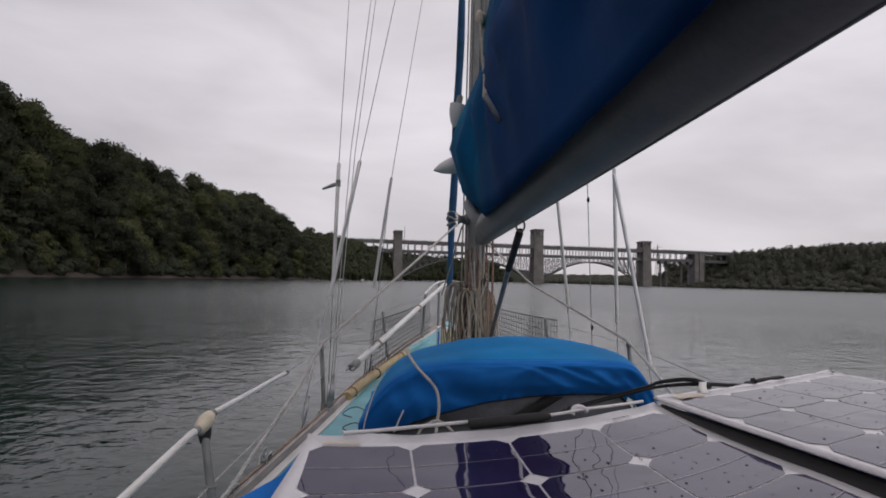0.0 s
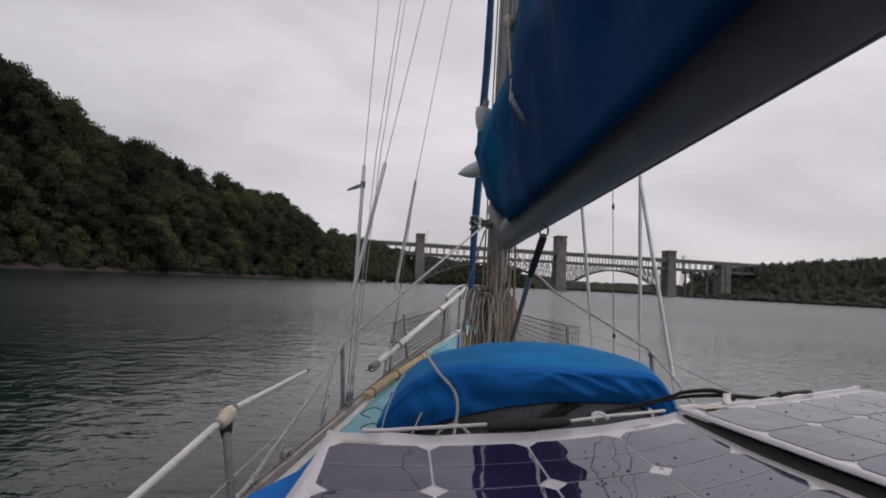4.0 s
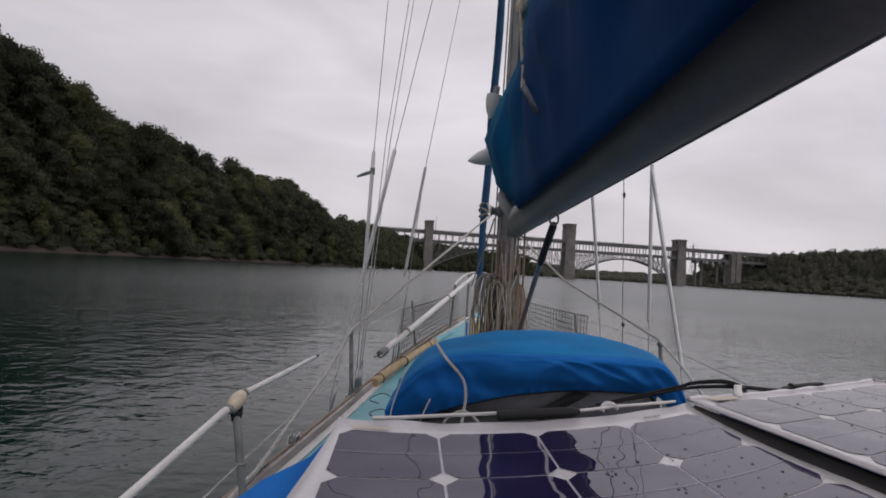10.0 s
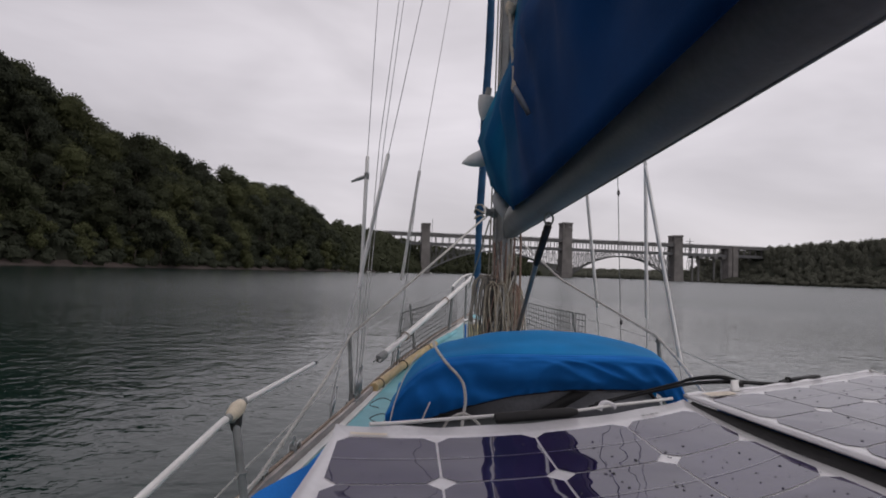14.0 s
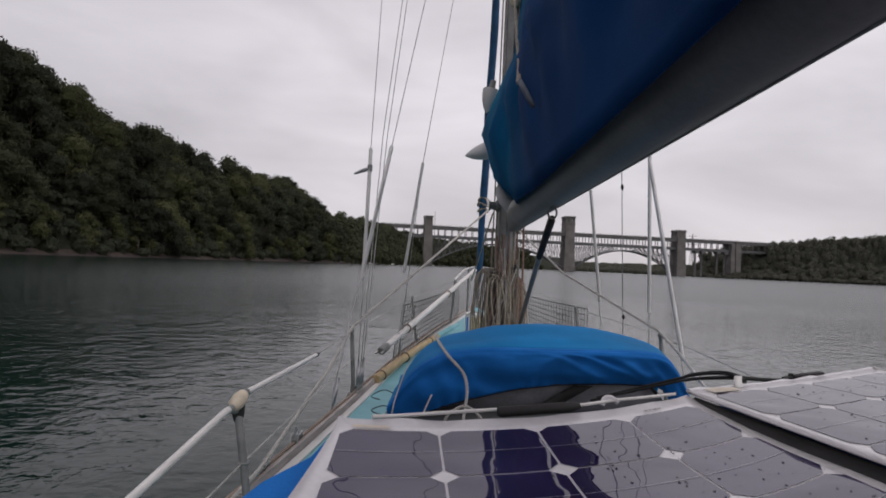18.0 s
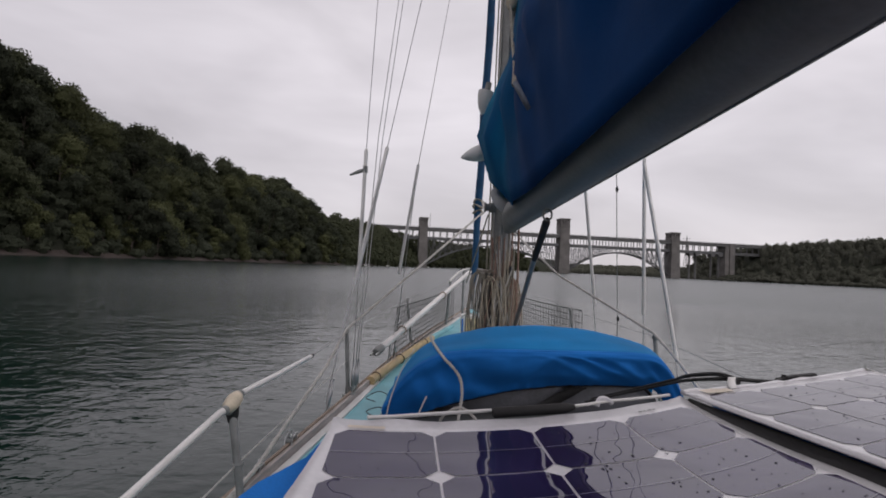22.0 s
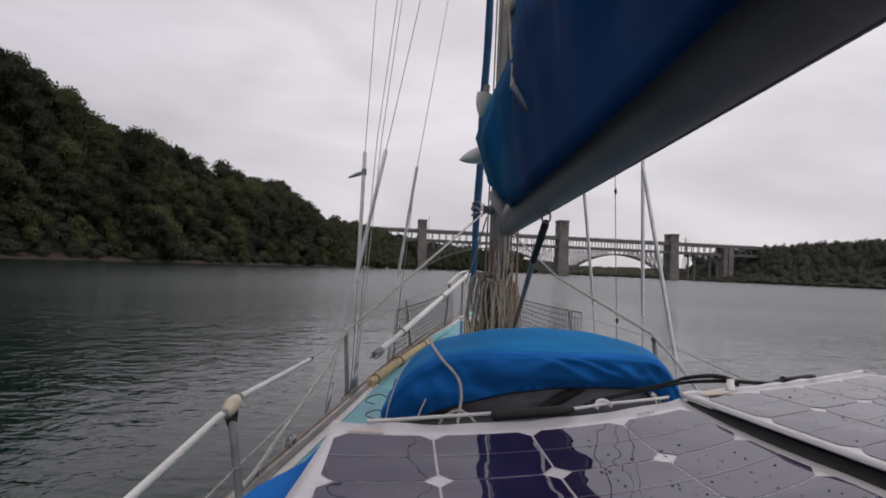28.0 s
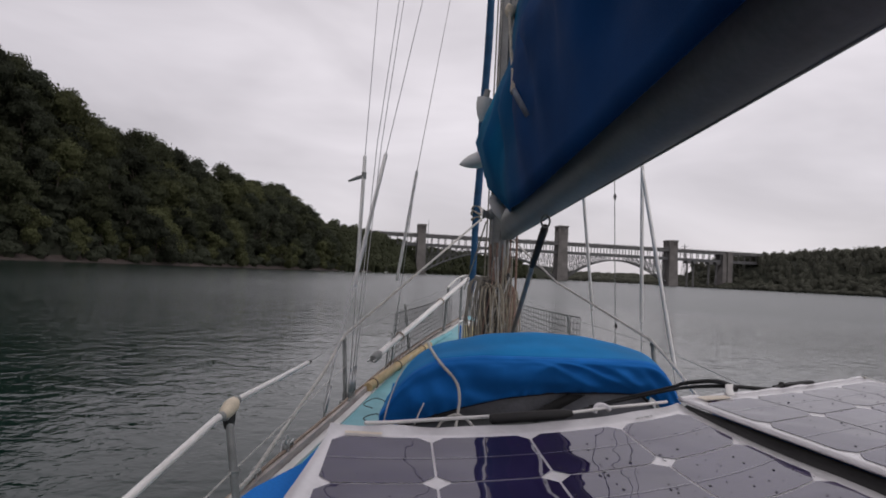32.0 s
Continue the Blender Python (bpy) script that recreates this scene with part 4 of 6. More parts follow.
def build_sail_cover():
    cover, put = loose("sail_cover", (0.02, 3.5, 2.03), "dark blue canvas cover laced over the stowed mainsail", "sail cover")
    # long body over the boom
    bm = B()
    rows, n, m = [], 84, 40
    for k in range(n + 1):
        y = 3.66 - 5.2 * k / n
        top = lerp_table([(-1.6, 2.30), (1.0, 2.72), (2.0, 2.98), (3.0, 3.45), (3.4, 3.68), (3.66, 3.72)], y)
        bot = lerp_table([(-1.6, 1.972), (0.5, 1.953), (1.8, 1.951), (2.5, 1.973), (2.9, 2.004), (3.2, 2.028), (3.5, 2.065), (3.66, 2.09)], y)
        lean = lerp_table([(2.0, 0.0), (2.6, 0.35), (3.2, 0.9), (3.66, 1.0)], y)
        row = []
        for q in range(m + 1):
            v = 2 * q / m - 1
            f = 1 - abs(v) ** 1.2
            hem = bot + (0.05 if v > 0 else -0.042 * min(1, max(0, (3.5 - y) / 0.9)))      # hangs lower to port
            z = hem + (top - hem) * f
            half = max(cover_half(y, z, top, bot), 0.012 * (1 - abs(f - 1)))
            near = min(1, max(0, (y - 1.2) / 1.6))
            fold = (0.010 + 0.026 * near) * math.sin(15 * y - 9.0 * f + 2.6 * noise.noise((y * 1.3, f * 2, 3))) * min(1, max(0, f - 0.03) * 3) + 0.022 * noise.noise((y * 2.4, f * 4.5, 1.5)) + 0.008 * noise.noise((y * 9, f * 11, 2.5))
            half += fold * (0.2 + min(1, f * 4)) if f > 0.02 else 0
            k2 = min(1, max(0, (z - 2.50) / 0.42))
            x = 0.02 + lean * 0.125 * k2 * k2 * (3 - 2 * k2) + (half if v > 0 else -half)
            if v < 0 and y > 0.6:
                x = max(x, sight_limit(y, z) + 0.6 * fold)
            row.append((x, y, z))
        rows.append(row)
    sheet(bm, rows)
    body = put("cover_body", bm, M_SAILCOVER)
    solid = body.modifiers.new("cloth", "SOLIDIFY")
    solid.thickness = 0.004
    # front collar wrapped round the mast, its top edge cut on a slant
    bm = B()
    rows = []
    prof = [(0.0, 0.075), (0.08, 0.088), (0.22, 0.108), (0.42, 0.145), (0.62, 0.178), (0.74, 0.172), (0.86, 0.135), (0.95, 0.10), (1.0, 0.086)]
    for t, w in prof:
        ring = []
        for k in range(33):
            a = math.pi * (k / 32) * 1.34 - 0.26 * math.pi
            top = 2.70 + 0.40 * min(1, max(0, a / math.pi)) ** 0.8
            z = 2.06 + (top - 2.06) * t
            d = 0.105 + 0.30 * (w - 0.07)
            fold = 1 + 0.06 * math.sin(9 * a + 8 * z) + 0.05 * noise.noise((a * 2, z * 6, 3))
            if a < 0:     # flap lapped back over the body
                p = (MAST.x - 0.006 - w * fold - 0.02 * a, MAST.y - 0.02 + 0.36 * a, z + 0.10 * a * (t - 0.3))
            else:
                p = (MAST.x - 0.006 - w * math.cos(a) * fold, MAST.y - 0.02 + d * math.sin(a) * fold, z + (0.05 * math.sin(a) if t < 0.05 else 0))
            ring.append((max(p[0], sight_limit(p[1], p[2])), p[1], p[2]))
        rows.append(ring)
    sheet(bm, rows)
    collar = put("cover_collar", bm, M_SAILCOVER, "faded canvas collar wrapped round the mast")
    solid = collar.modifiers.new("cloth", "SOLIDIFY")
    solid.thickness = 0.004
    # pale sail foot under the collar
    bm = B()
    sheet(bm, [[(-0.100, 3.43, 2.125), (-0.106, 3.43, 2.085), (-0.082, 3.42, 2.03), (-0.030, 3.41, 1.968)], [(-0.061, 3.45, 2.136), (-0.038, 3.45, 2.10), (-0.012, 3.44, 2.065), (0.030, 3.43, 2.01)]])
    flap = put("sail_foot", bm, M_WHITE, "white sail foot showing under the cover")
    flap.modifiers.new("cloth", "SOLIDIFY").thickness = 0.006
    # lacing cord and webbing tab on the side
    bm = B()
    tube(bm, curve_points([(-0.047, 3.312, 3.186), (-0.060, 3.036, 2.938), (-0.081, 2.760, 2.745), (-0.115, 2.300, 2.472), (-0.166, 1.812, 2.234)], 24), [0.0085] * 25, 6)
    put("lacing_cord", bm, M_ROPE_G, "grey lacing cord")
    bm = B()
    sheet(bm, [[(-0.172, 1.812, 2.239), (-0.166, 1.771, 2.237)], [(-0.167, 1.725, 2.185), (-0.161, 1.688, 2.185)], [(-0.159, 1.661, 2.139), (-0.153, 1.628, 2.139)], [(-0.148, 1.619, 2.101), (-0.143, 1.592, 2.101)]])
    tab = put("webbing_tab", bm, M_WEBBING, "grey webbing tab sewn on the canvas")
    tab.modifiers.new("cloth", "SOLIDIFY").thickness = 0.004
    return cover


sail_cover = build_sail_cover()


def build_horn(name, tip, base, r, label):
    """A white flared fitting on the fore side of the mast."""
    ob, put = loose(name, base, label, "mast fitting", "white mast fittings")
    tip, base = Vector(tip), Vector(base)
    bm = B()
    tube(bm, [base.lerp(tip, t) for t in (0, 0.25, 0.5, 0.75, 0.93, 1.0)], [r, r * 0.96, r * 0.8, r * 0.52, r * 0.2, r * 0.04], 18)
    put("shell", bm, M_WHITE)
    bm = B()
    tube(bm, [base + (base - tip) * 0.02, base + (base - tip) * 0.4], [r * 0.4, r * 0.35], 10)
    put("bracket", bm, M_GALV)
    return ob


build_horn("radar_reflector", (-0.285, 3.86, 2.385), (-0.125, 3.88, 2.435), 0.058, "white cone-shaped plastic fitting on the mast")
build_horn("deck_light", (-0.155, 3.90, 2.69), (-0.125, 3.90, 2.85), 0.058, "white plastic mast light half hidden by the cover")


def build_vang():
    vang, put = loose("boom_vang", (0.06, 3.60, 1.14), "black and grey boom vang strut with a shackle", "boom vang")
    a, m, b = Vector((0.015, 2.15, 1.842)), Vector((0.032, 2.52, 1.71)), Vector((0.07, 3.62, 1.20))
    bm = B()
    tube(bm, [a + (m - a) * 0.0, a + (m - a) * 0.06, m, m + (b - m) * 0.02], [0.010, 0.0150, 0.0150, 0.012], 12)
    put("sleeve", bm, M_WARMBLACK, "worn black plastic sleeve")
    bm = B()
    tube(bm, [m, b], 0.012, 10)
    put("strut", bm, M_STRUT, "grey strut tube")
    bm = B()
    ring = [a + Vector((0.016 * math.cos(t), 0.0, 0.018 + 0.022 * math.sin(t))) for t in (2 * math.pi * k / 16 for k in range(17))]
    tube(bm, ring, 0.004, 6)
    put("shackle", bm, M_GALV, "steel shackle on the boom")
    return vang


build_vang()


# ---- standing rigging ----
def build_shroud(foot, sleeve_top, top, sleeve_foot, label):
    ob, put = loose("shroud", foot, label, "shroud", "shrouds of the mast")
    foot, top = Vector(foot), Vector(top)
    bm = B()
    tube(bm, [foot + Vector((0, 0, 0.08)), Vector(sleeve_top), top], 0.0026, 6)
    put("wire", bm, M_STAINLESS)
    if sleeve_foot is not None:
        bm = B()
        s0, s1 = Vector(sleeve_foot), Vector(sleeve_top)
        tube(bm, [s0, s1, s1 + (s1 - s0).normalized() * 0.012], [0.011, 0.011, 0.005], 10)
        put("sleeve", bm, M_WHITE, "white plastic chafe sleeve")
    bm = B()
    d = (Vector(sleeve_top) - foot).normalized()
    tube(bm, [foot - Vector((0, 0, 0.02)), foot + d * 0.05, foot + d * 0.055, foot + d * 0.14, foot + d * 0.145, foot + d * 0.19], [0.004, 0.004, 0.009, 0.009, 0.005, 0.004], 8)
    put("turnbuckle", bm, M_STAINLESS, "steel turnbuckle")
    bm = B()
    box(bm, foot + Vector((0, 0, -0.01)), (0.03, 0.09, 0.05), None, 0.004)
    put("chainplate", bm, M_GALV)
    return ob


build_shroud((-0.866, 3.38, 0.88), (-0.857, 3.42, 2.318), (-0.80, 3.62, 5.6), (-0.863, 3.40, 1.56), "cap shroud with a white plastic sleeve")
build_shroud((-0.716, 4.40, 0.91), (-0.58, 4.1, 2.361), (-0.16, 3.82, 5.2), (-0.692, 4.25, 1.579), "forward lower shroud with a white plastic sleeve")
build_shroud((-0.93, 2.95, 0.86), (-0.715, 3.25, 2.303), (-0.25, 3.66, 5.2), (-0.836, 3.12, 1.55), "after lower shroud with a white plastic sleeve")
build_shroud((-0.862, 3.43, 0.88), (-0.804, 3.55, 2.442), (-0.30, 3.70, 7.8), None, "thin steel wire shroud")
build_shroud((-0.858, 3.48, 0.88), (-0.786, 3.62, 2.442), (-0.268, 3.72, 7.8), None, "thin steel wire shroud")
build_shroud((0.866, 3.5, 0.88), (0.827, 3.5, 2.357), (0.74, 3.66, 5.6), (0.854, 3.5, 1.414), "cap shroud with a white plastic sleeve")
build_shroud((0.75, 4.08, 0.90), (0.571, 3.9, 2.21), (0.10, 3.78, 5.2), (0.686, 4.0, 1.444), "forward lower shroud with a white plastic sleeve")
build_shroud((0.92, 3.04, 0.86), (0.76, 3.3, 2.284), (0.10, 3.70, 5.2), (0.895, 3.08, 1.2), "after lower shroud with a white plastic sleeve")
wire("flag_halyard", [(0.745, 3.62, 0.88), (0.733, 3.6, 1.226), (0.69, 3.6, 2.275), (0.56, 3.66, 5.6)], 0.0026, M_GALV, "thin dark flag halyard", "halyard")
wire("halyard_clip", [(0.732, 3.6, 1.36), (0.731, 3.6, 1.375), (0.730, 3.6, 1.39)], [0.004, 0.011, 0.004], M_BLACK, "small dark clip on the flag halyard", "clip", 6)
wire("halyard_clip", [(0.697, 3.6, 2.16), (0.696, 3.6, 2.18), (0.695, 3.6, 2.20)], [0.004, 0.010, 0.004], M_BLACK, "small dark clip on the flag halyard", "clip", 6)


def build_burgee_arm():
    ob, put = loose("shroud_bracket", (-0.857, 3.42, 2.20), "small dark bracket clamped on a shroud sleeve", "bracket")
    bm = B()
    tube(bm, [(-0.857, 3.42, 2.185), (-0.857, 3.42, 2.225)], 0.0145, 10)
    put("clamp", bm, M_GALV)
    bm = B()
    tube(bm, [(-0.857, 3.42, 2.205), (-0.89, 3.41, 2.19), (-0.945, 3.40, 2.165)], [0.009, 0.012, 0.006], 8)
    put("arm", bm, M_GALV)


build_burgee_arm()


def build_genoa():
    ob, put = loose("furled_genoa", (0, 7.15, 1.14), "foresail rolled on its stay under a blue sun strip", "furled sail")
    a, b = Vector((0, 7.13, 1.22)), Vector((0, 3.92, 8.9))
    bm = B()
    n = 60
    pts, rad = [], []
    for k in range(n + 1):
        t = k / n
        pts.append(a.lerp(b, 0.021 + 0.979 * t) + Vector((0.004 * math.sin(40 * t), 0, 0)))
        rad.append((0.034 + 0.010 * math.sin(math.pi * min(1, t * 2.2))) * (0.5 if k == 0 else 1) * (1 + 0.05 * math.sin(55 * t)))
    tube(bm, pts, rad, 12)
    put("rolled_sail", bm, M_UVBLUE)
    bm = B()
    tube(bm, [a + (b - a) * t for t in (0.004, 0.008, 0.0085, 0.017, 0.0175, 0.022)], [0.012, 0.014, 0.026, 0.026, 0.046, 0.030], 16)
    put("furler_drum", bm, M_GALV, "grey furling drum")
    bm = B()
    tube(bm, [(0, 7.15, 1.08), a, a + (b - a) * 0.006], 0.009, 8)
    put("stay_fitting", bm, M_STAINLESS)
    # sheet knots at the clew
    for k, (z, r) in enumerate(((2.36, 0.055), (2.42, 0.05), (2.30, 0.05))):
        t = (z - a.z) / (b.z - a.z)
        c = a.lerp(b, t)
        bm = B()
        pts = [c + Vector((r * 1.1 * math.cos(q + k), r * 0.9 * math.sin(q + k), 0.02 * math.sin(2 * q + k))) for q in (2 * math.pi * j / 18 for j in range(19))]
        tube(bm, pts, 0.012, 6)
        put("sheet_turn", bm, M_ROPE_G, "sheet wrapped round the rolled sail")
    return ob


build_genoa()

wire("jib_sheet", [(-0.0, 5.95, 2.34), (0.01, 5.6, 2.21), (-0.925, 3.47, 1.25), (-0.947, 3.0, 1.105), (-0.997, 2.06, 0.90), (-1.02, 1.6, 0.87)], 0.0095, M_ROPE_W, "white braided jib sheet led along the port rail", "rope", 7, "", 0, 0.07)
wire("jib_sheet", [(0.04, 5.9, 2.28), (0.20, 4.6, 1.93), (0.42, 3.9, 1.62), (0.736, 3.0, 1.355), (0.70, 2.6, 1.28), (0.665, 2.3, 1.214), (0.64, 1.9, 1.14)], 0.0075, M_ROPE_W, "white braided jib sheet led along the starboard rail", "rope", 7, "", 0, 0.07)


# ---- ropes at the mast ----
def hank(c, h, w, turns, seed, material):
    """One hanging coil of rope."""
    rng = random.Random(seed)
    bm = B()
    pts = []
    for t in range(turns):
        dx, dy = rng.uniform(-w, w) * 0.6, rng.uniform(-0.03, 0.03)
        hh = h * rng.uniform(0.68, 1.06)
        tilt = rng.uniform(-0.045, 0.045)
        for k in range(12):
            a = 2 * math.pi * k / 12
            pts.append(Vector(c) + Vector((dx + w * 0.5 * math.sin(a) + tilt * (1 - math.cos(a)) * 0.5 + rng.uniform(-.007, .007), dy + 0.015 * math.cos(2 * a), -hh / 2 + hh / 2 * math.cos(a))))
    tube(bm, curve_points(pts, len(pts) * 2), 0.0046, 5)
    return bm


def build_coils():
    for c, h, w, turns, seed, m, lab in (((-0.108, 3.67, 1.64), 0.52, 0.085, 11, 21, M_ROPE_G, "coil of grey halyard rope hanging at the mast"),
                                         ((-0.075, 3.64, 1.62), 0.50, 0.06, 8, 22, M_ROPE_D, "coil of dark weathered rope hanging at the mast"),
                                         ((-0.045, 3.61, 1.60), 0.54, 0.07, 7, 26, M_ROPE_B, "coil of beige braided rope hanging at the mast"),
                                         ((-0.005, 3.60, 1.58), 0.50, 0.05, 5, 23, M_ROPE_W, "coil of pale halyard rope hanging at the mast"),
                                         ((0.060, 3.62, 1.60), 0.48, 0.055, 6, 24, M_ROPE_R, "coil of reddish flecked rope hanging at the mast"),
                                         ((0.098, 3.66, 1.56), 0.44, 0.045, 5, 25, M_ROPE_B, "small coil of beige rope hanging at the mast")):
        bm = hank((0, 0, 0), h, w, turns, seed, m)
        ob = part("rope_coil", bm, m)
        ob.location = c
        tagged(ob, lab, "rope coil", "rope coils at the mast")
    rng = random.Random(8)
    for k in range(24):       # falls that fan out from the band to the deck
        x0, x1 = rng.uniform(-0.06, 0.09), rng.uniform(-0.13, 0.12)
        y0 = 3.655 - 0.03 * rng.random()
        kind = rng.choice((0, 1, 1, 2, 3))
        wire("halyard_fall", [(x0, y0 + 0.01, rng.uniform(1.66, 1.78)), (x0 * 0.8 + x1 * 0.2, y0 - 0.02, 1.56), (x0 * 0.3 + x1 * 0.7, y0 - 0.03, 1.34), (x1, y0, 1.10)], 0.0042, (M_ROPE_G, M_ROPE_B, M_ROPE_R, M_ROPE_W)[kind], ("grey", "beige", "red flecked", "pale")[kind] + " rope fall hanging from the mast to the deck", "rope", 5, "rope falls at the mast", 14)
    for k in range(9):
        a = -0.5 + 4.2 * k / 8
        x = MAST.x + 0.066 * math.cos(math.pi + a * 0.8)
        y = MAST.y - 0.075 * math.sin(0.25 + a * 0.7)
        top = rng.uniform(1.9, 2.05) if k in (4, 5, 6) else rng.choice((3.9, 6.0, 9.4))
        if k in (2, 3, 4, 5):
            top = rng.uniform(1.72, 1.95)
        pts = [(x + rng.uniform(-.012, .012), y - 0.01, 1.16), (x + rng.uniform(-.015, .015), y - 0.015, 1.38), (x, y, 1.66), (x + rng.uniform(-.01, .01), y, 1.85), (x * 0.95, y, top)]
        wire("halyard", pts, 0.006, (M_ROPE_G, M_ROPE_W, M_ROPE_R)[k % 3 if k != 4 else 2], ("grey halyard running down the mast", "pale halyard running down the mast", "red flecked halyard running down the mast")[k % 3 if k != 4 else 2], "halyard", 6, "halyards on the mast", 16)
    wire("halyard", [(-0.085, 3.86, 1.2), (-0.075, 3.86, 2.1), (-0.06, 3.84, 9.3)], 0.005, M_ROPE_G, "thin halyard standing off the fore side of the mast", "halyard", 6, "halyards on the mast")
    wire("halyard", [(0.115, 3.70, 1.25), (0.108, 3.70, 1.8), (0.10, 3.68, 2.02)], 0.007, M_ROPE_R, "reddish reefing line hanging from the boom end", "halyard", 6, "halyards on the mast")
    wire("downhaul", [(-0.09, 3.78, 2.0), (-0.14, 4.3, 1.72), (-0.17, 4.9, 1.52)], 0.005, M_ROPE_G, "dark control line running forward from the mast", "rope")


build_coils()


# ---- folded sprayhood ----
HOOD = {"seam": [(-.57, 1.09), (-.53, 1.18), (-.46, 1.27), (-.36, 1.325), (-.2, 1.345), (.1, 1.352), (.33, 1.358), (.43, 1.352), (.48, 1.305), (.53, 1.21), (.57, 1.09)],
        "crest": [(-.57, 1.09), (-.53, 1.19), (-.46, 1.285), (-.36, 1.345), (-.15, 1.395), (.05, 1.412), (.22, 1.405), (.36, 1.375), (.43, 1.352), (.48, 1.31), (.54, 1.19), (.57, 1.09)],
        "hem": [(-.57, 1.045), (-.45, 1.065), (-.3, 1.12), (-.1, 1.175), (.1, 1.205), (.3, 1.215), (.44, 1.213), (.475, 1.15), (.52, 1.06), (.56, 1.05)]}


def build_hood():
    hood, put = loose("folded_sprayhood", (0, 2.4, 1.09), "folded bright blue canvas sprayhood lying on the coachroof", "sprayhood")
    bm = B()
    rows, n = [], 200
    for k in range(n + 1):
        x = -0.57 + 1.13 * k / n
        zs, zc, zh = (soft2(HOOD[q], x) for q in ("seam", "crest", "hem"))
        end = min(1, (x + 0.57) / 0.12, (0.56 - x) / 0.12)
        row = []
        zh += 0.012 * end
        ctrl = [(2.235 - 0.02 * end, zh), (2.205 - 0.03 * end, zh + (zs - zh) * 0.35), (2.185 - 0.035 * end, zh + (zs - zh) * 0.75), (2.178 - 0.03 * end, zs - 0.010), (2.195 - 0.02 * end, zs + 0.004), (2.32, zs + (zc - zs) * 0.55), (2.48, zc), (2.64, zc - 0.02), (2.78, zc - 0.12 * end), (2.84, 1.08)]
        pts = curve_points([(0, a, b) for a, b in ctrl], 72)
        for j, p in enumerate(pts):
            v = j / (len(pts) - 1)
            front = math.exp(-((v - 0.13) / 0.13) ** 2)
            crease = (0.006 + 0.010 * front) * noise.noise((x * 5, v * 7, 2)) + (0.002 + 0.006 * front) * noise.noise((x * 14, v * 12, 5))
            crease += 0.008 * math.sin(21 * x + 11 * v + 5 * noise.noise((x * 3, v * 3, 7))) * front * end
            for c0, tilt, deep in ((0.24, 0.9, 0.024), (0.31, 0.7, 0.014), (0.13, 0.8, 0.012), (0.0, -0.5, 0.009), (-0.27, 0.4, 0.014), (-0.37, 0.3, 0.018), (-0.45, 0.25, 0.018), (0.40, 0.5, 0.014)):
                crease += 0.65 * deep * math.exp(-((x - c0 + tilt * (v - 0.16)) / 0.026) ** 2) * math.exp(-((v - 0.15) / 0.12) ** 2)
            crease += 0.006 * math.sin(70 * x + 9 * noise.noise((x * 6, 1, 3))) * math.exp(-(v / 0.05) ** 2) * end
            crease += 0.008 * math.exp(-((v - 0.52 - 0.03 * math.sin(4 * x)) / 0.035) ** 2) * end
            row.append((x * (1.045 + 0.16 * min(1, max(0, p.y - 2.19) / 0.29)) if x > 0 else x, p.y - crease, p.z + 0.35 * crease))
        rows.append(row)
    cut = int(len(rows[0]) * 0.44)
    sheet(bm, [r[:cut + 1] for r in rows])
    ob = put("front_panel", bm, M_CANVAS, "royal blue hanging front of the canvas")
    ob.modifiers.new("cloth", "SOLIDIFY").thickness = 0.005
    bm = B()
    sheet(bm, [r[cut:] for r in rows])
    ob = put("top_panel", bm, M_CANVAS_TOP, "sun-bleached brighter blue top of the canvas")
    ob.modifiers.new("cloth", "SOLIDIFY").thickness = 0.005
    bm = B()
    tube(bm, [(x, 2.222, soft2(HOOD["hem"], x) + 0.012) for x in [-0.50 + 0.96 * k / 24 for k in range(25)]], 0.006, 6)
    put("hem_binding", bm, M_BLACK, "dark bound hem")
    bm = B()
    tube(bm, [(x * (1.045 if x > 0 else 1), 2.163, soft2(HOOD["seam"], x) + 0.000) for x in [-0.40 + 0.82 * k / 40 for k in range(41)]], 0.0028, 6)
    put("piping", bm, M_CANVAS, "blue piping along the front seam")
    bm = B()
    sheet(bm, [[(x, 2.33 + 0.02 * math.sin(9 * x), 1.045), (x, 2.29, 1.12), (x, 2.25, soft2(HOOD["hem"], x) + 0.03)] for x in [-0.5 + 1.02 * k / 20 for k in range(21)]])
    ob = put("vinyl_window", bm, M_VINYL, "dark grey folded vinyl window")
    ob.modifiers.new("cloth", "SOLIDIFY").thickness = 0.004
    bm = B()
    sheet(bm, [[(-0.10 + 0.24 * t, 2.262 - 0.025 * t, 1.06 + 0.15 * t), (-0.02 + 0.23 * t, 2.262 - 0.025 * t, 1.06 + 0.15 * t)] for t in (0, .25, .5, .75, 1)])
    ob = put("strap", bm, M_BLACK, "black webbing strap")
    ob.modifiers.new("cloth", "SOLIDIFY").thickness = 0.004
    return hood


def soft2(table, x):
    return sum(lerp_table(table, x + d) for d in (-0.03, -0.015, 0, 0.015, 0.03)) / 5


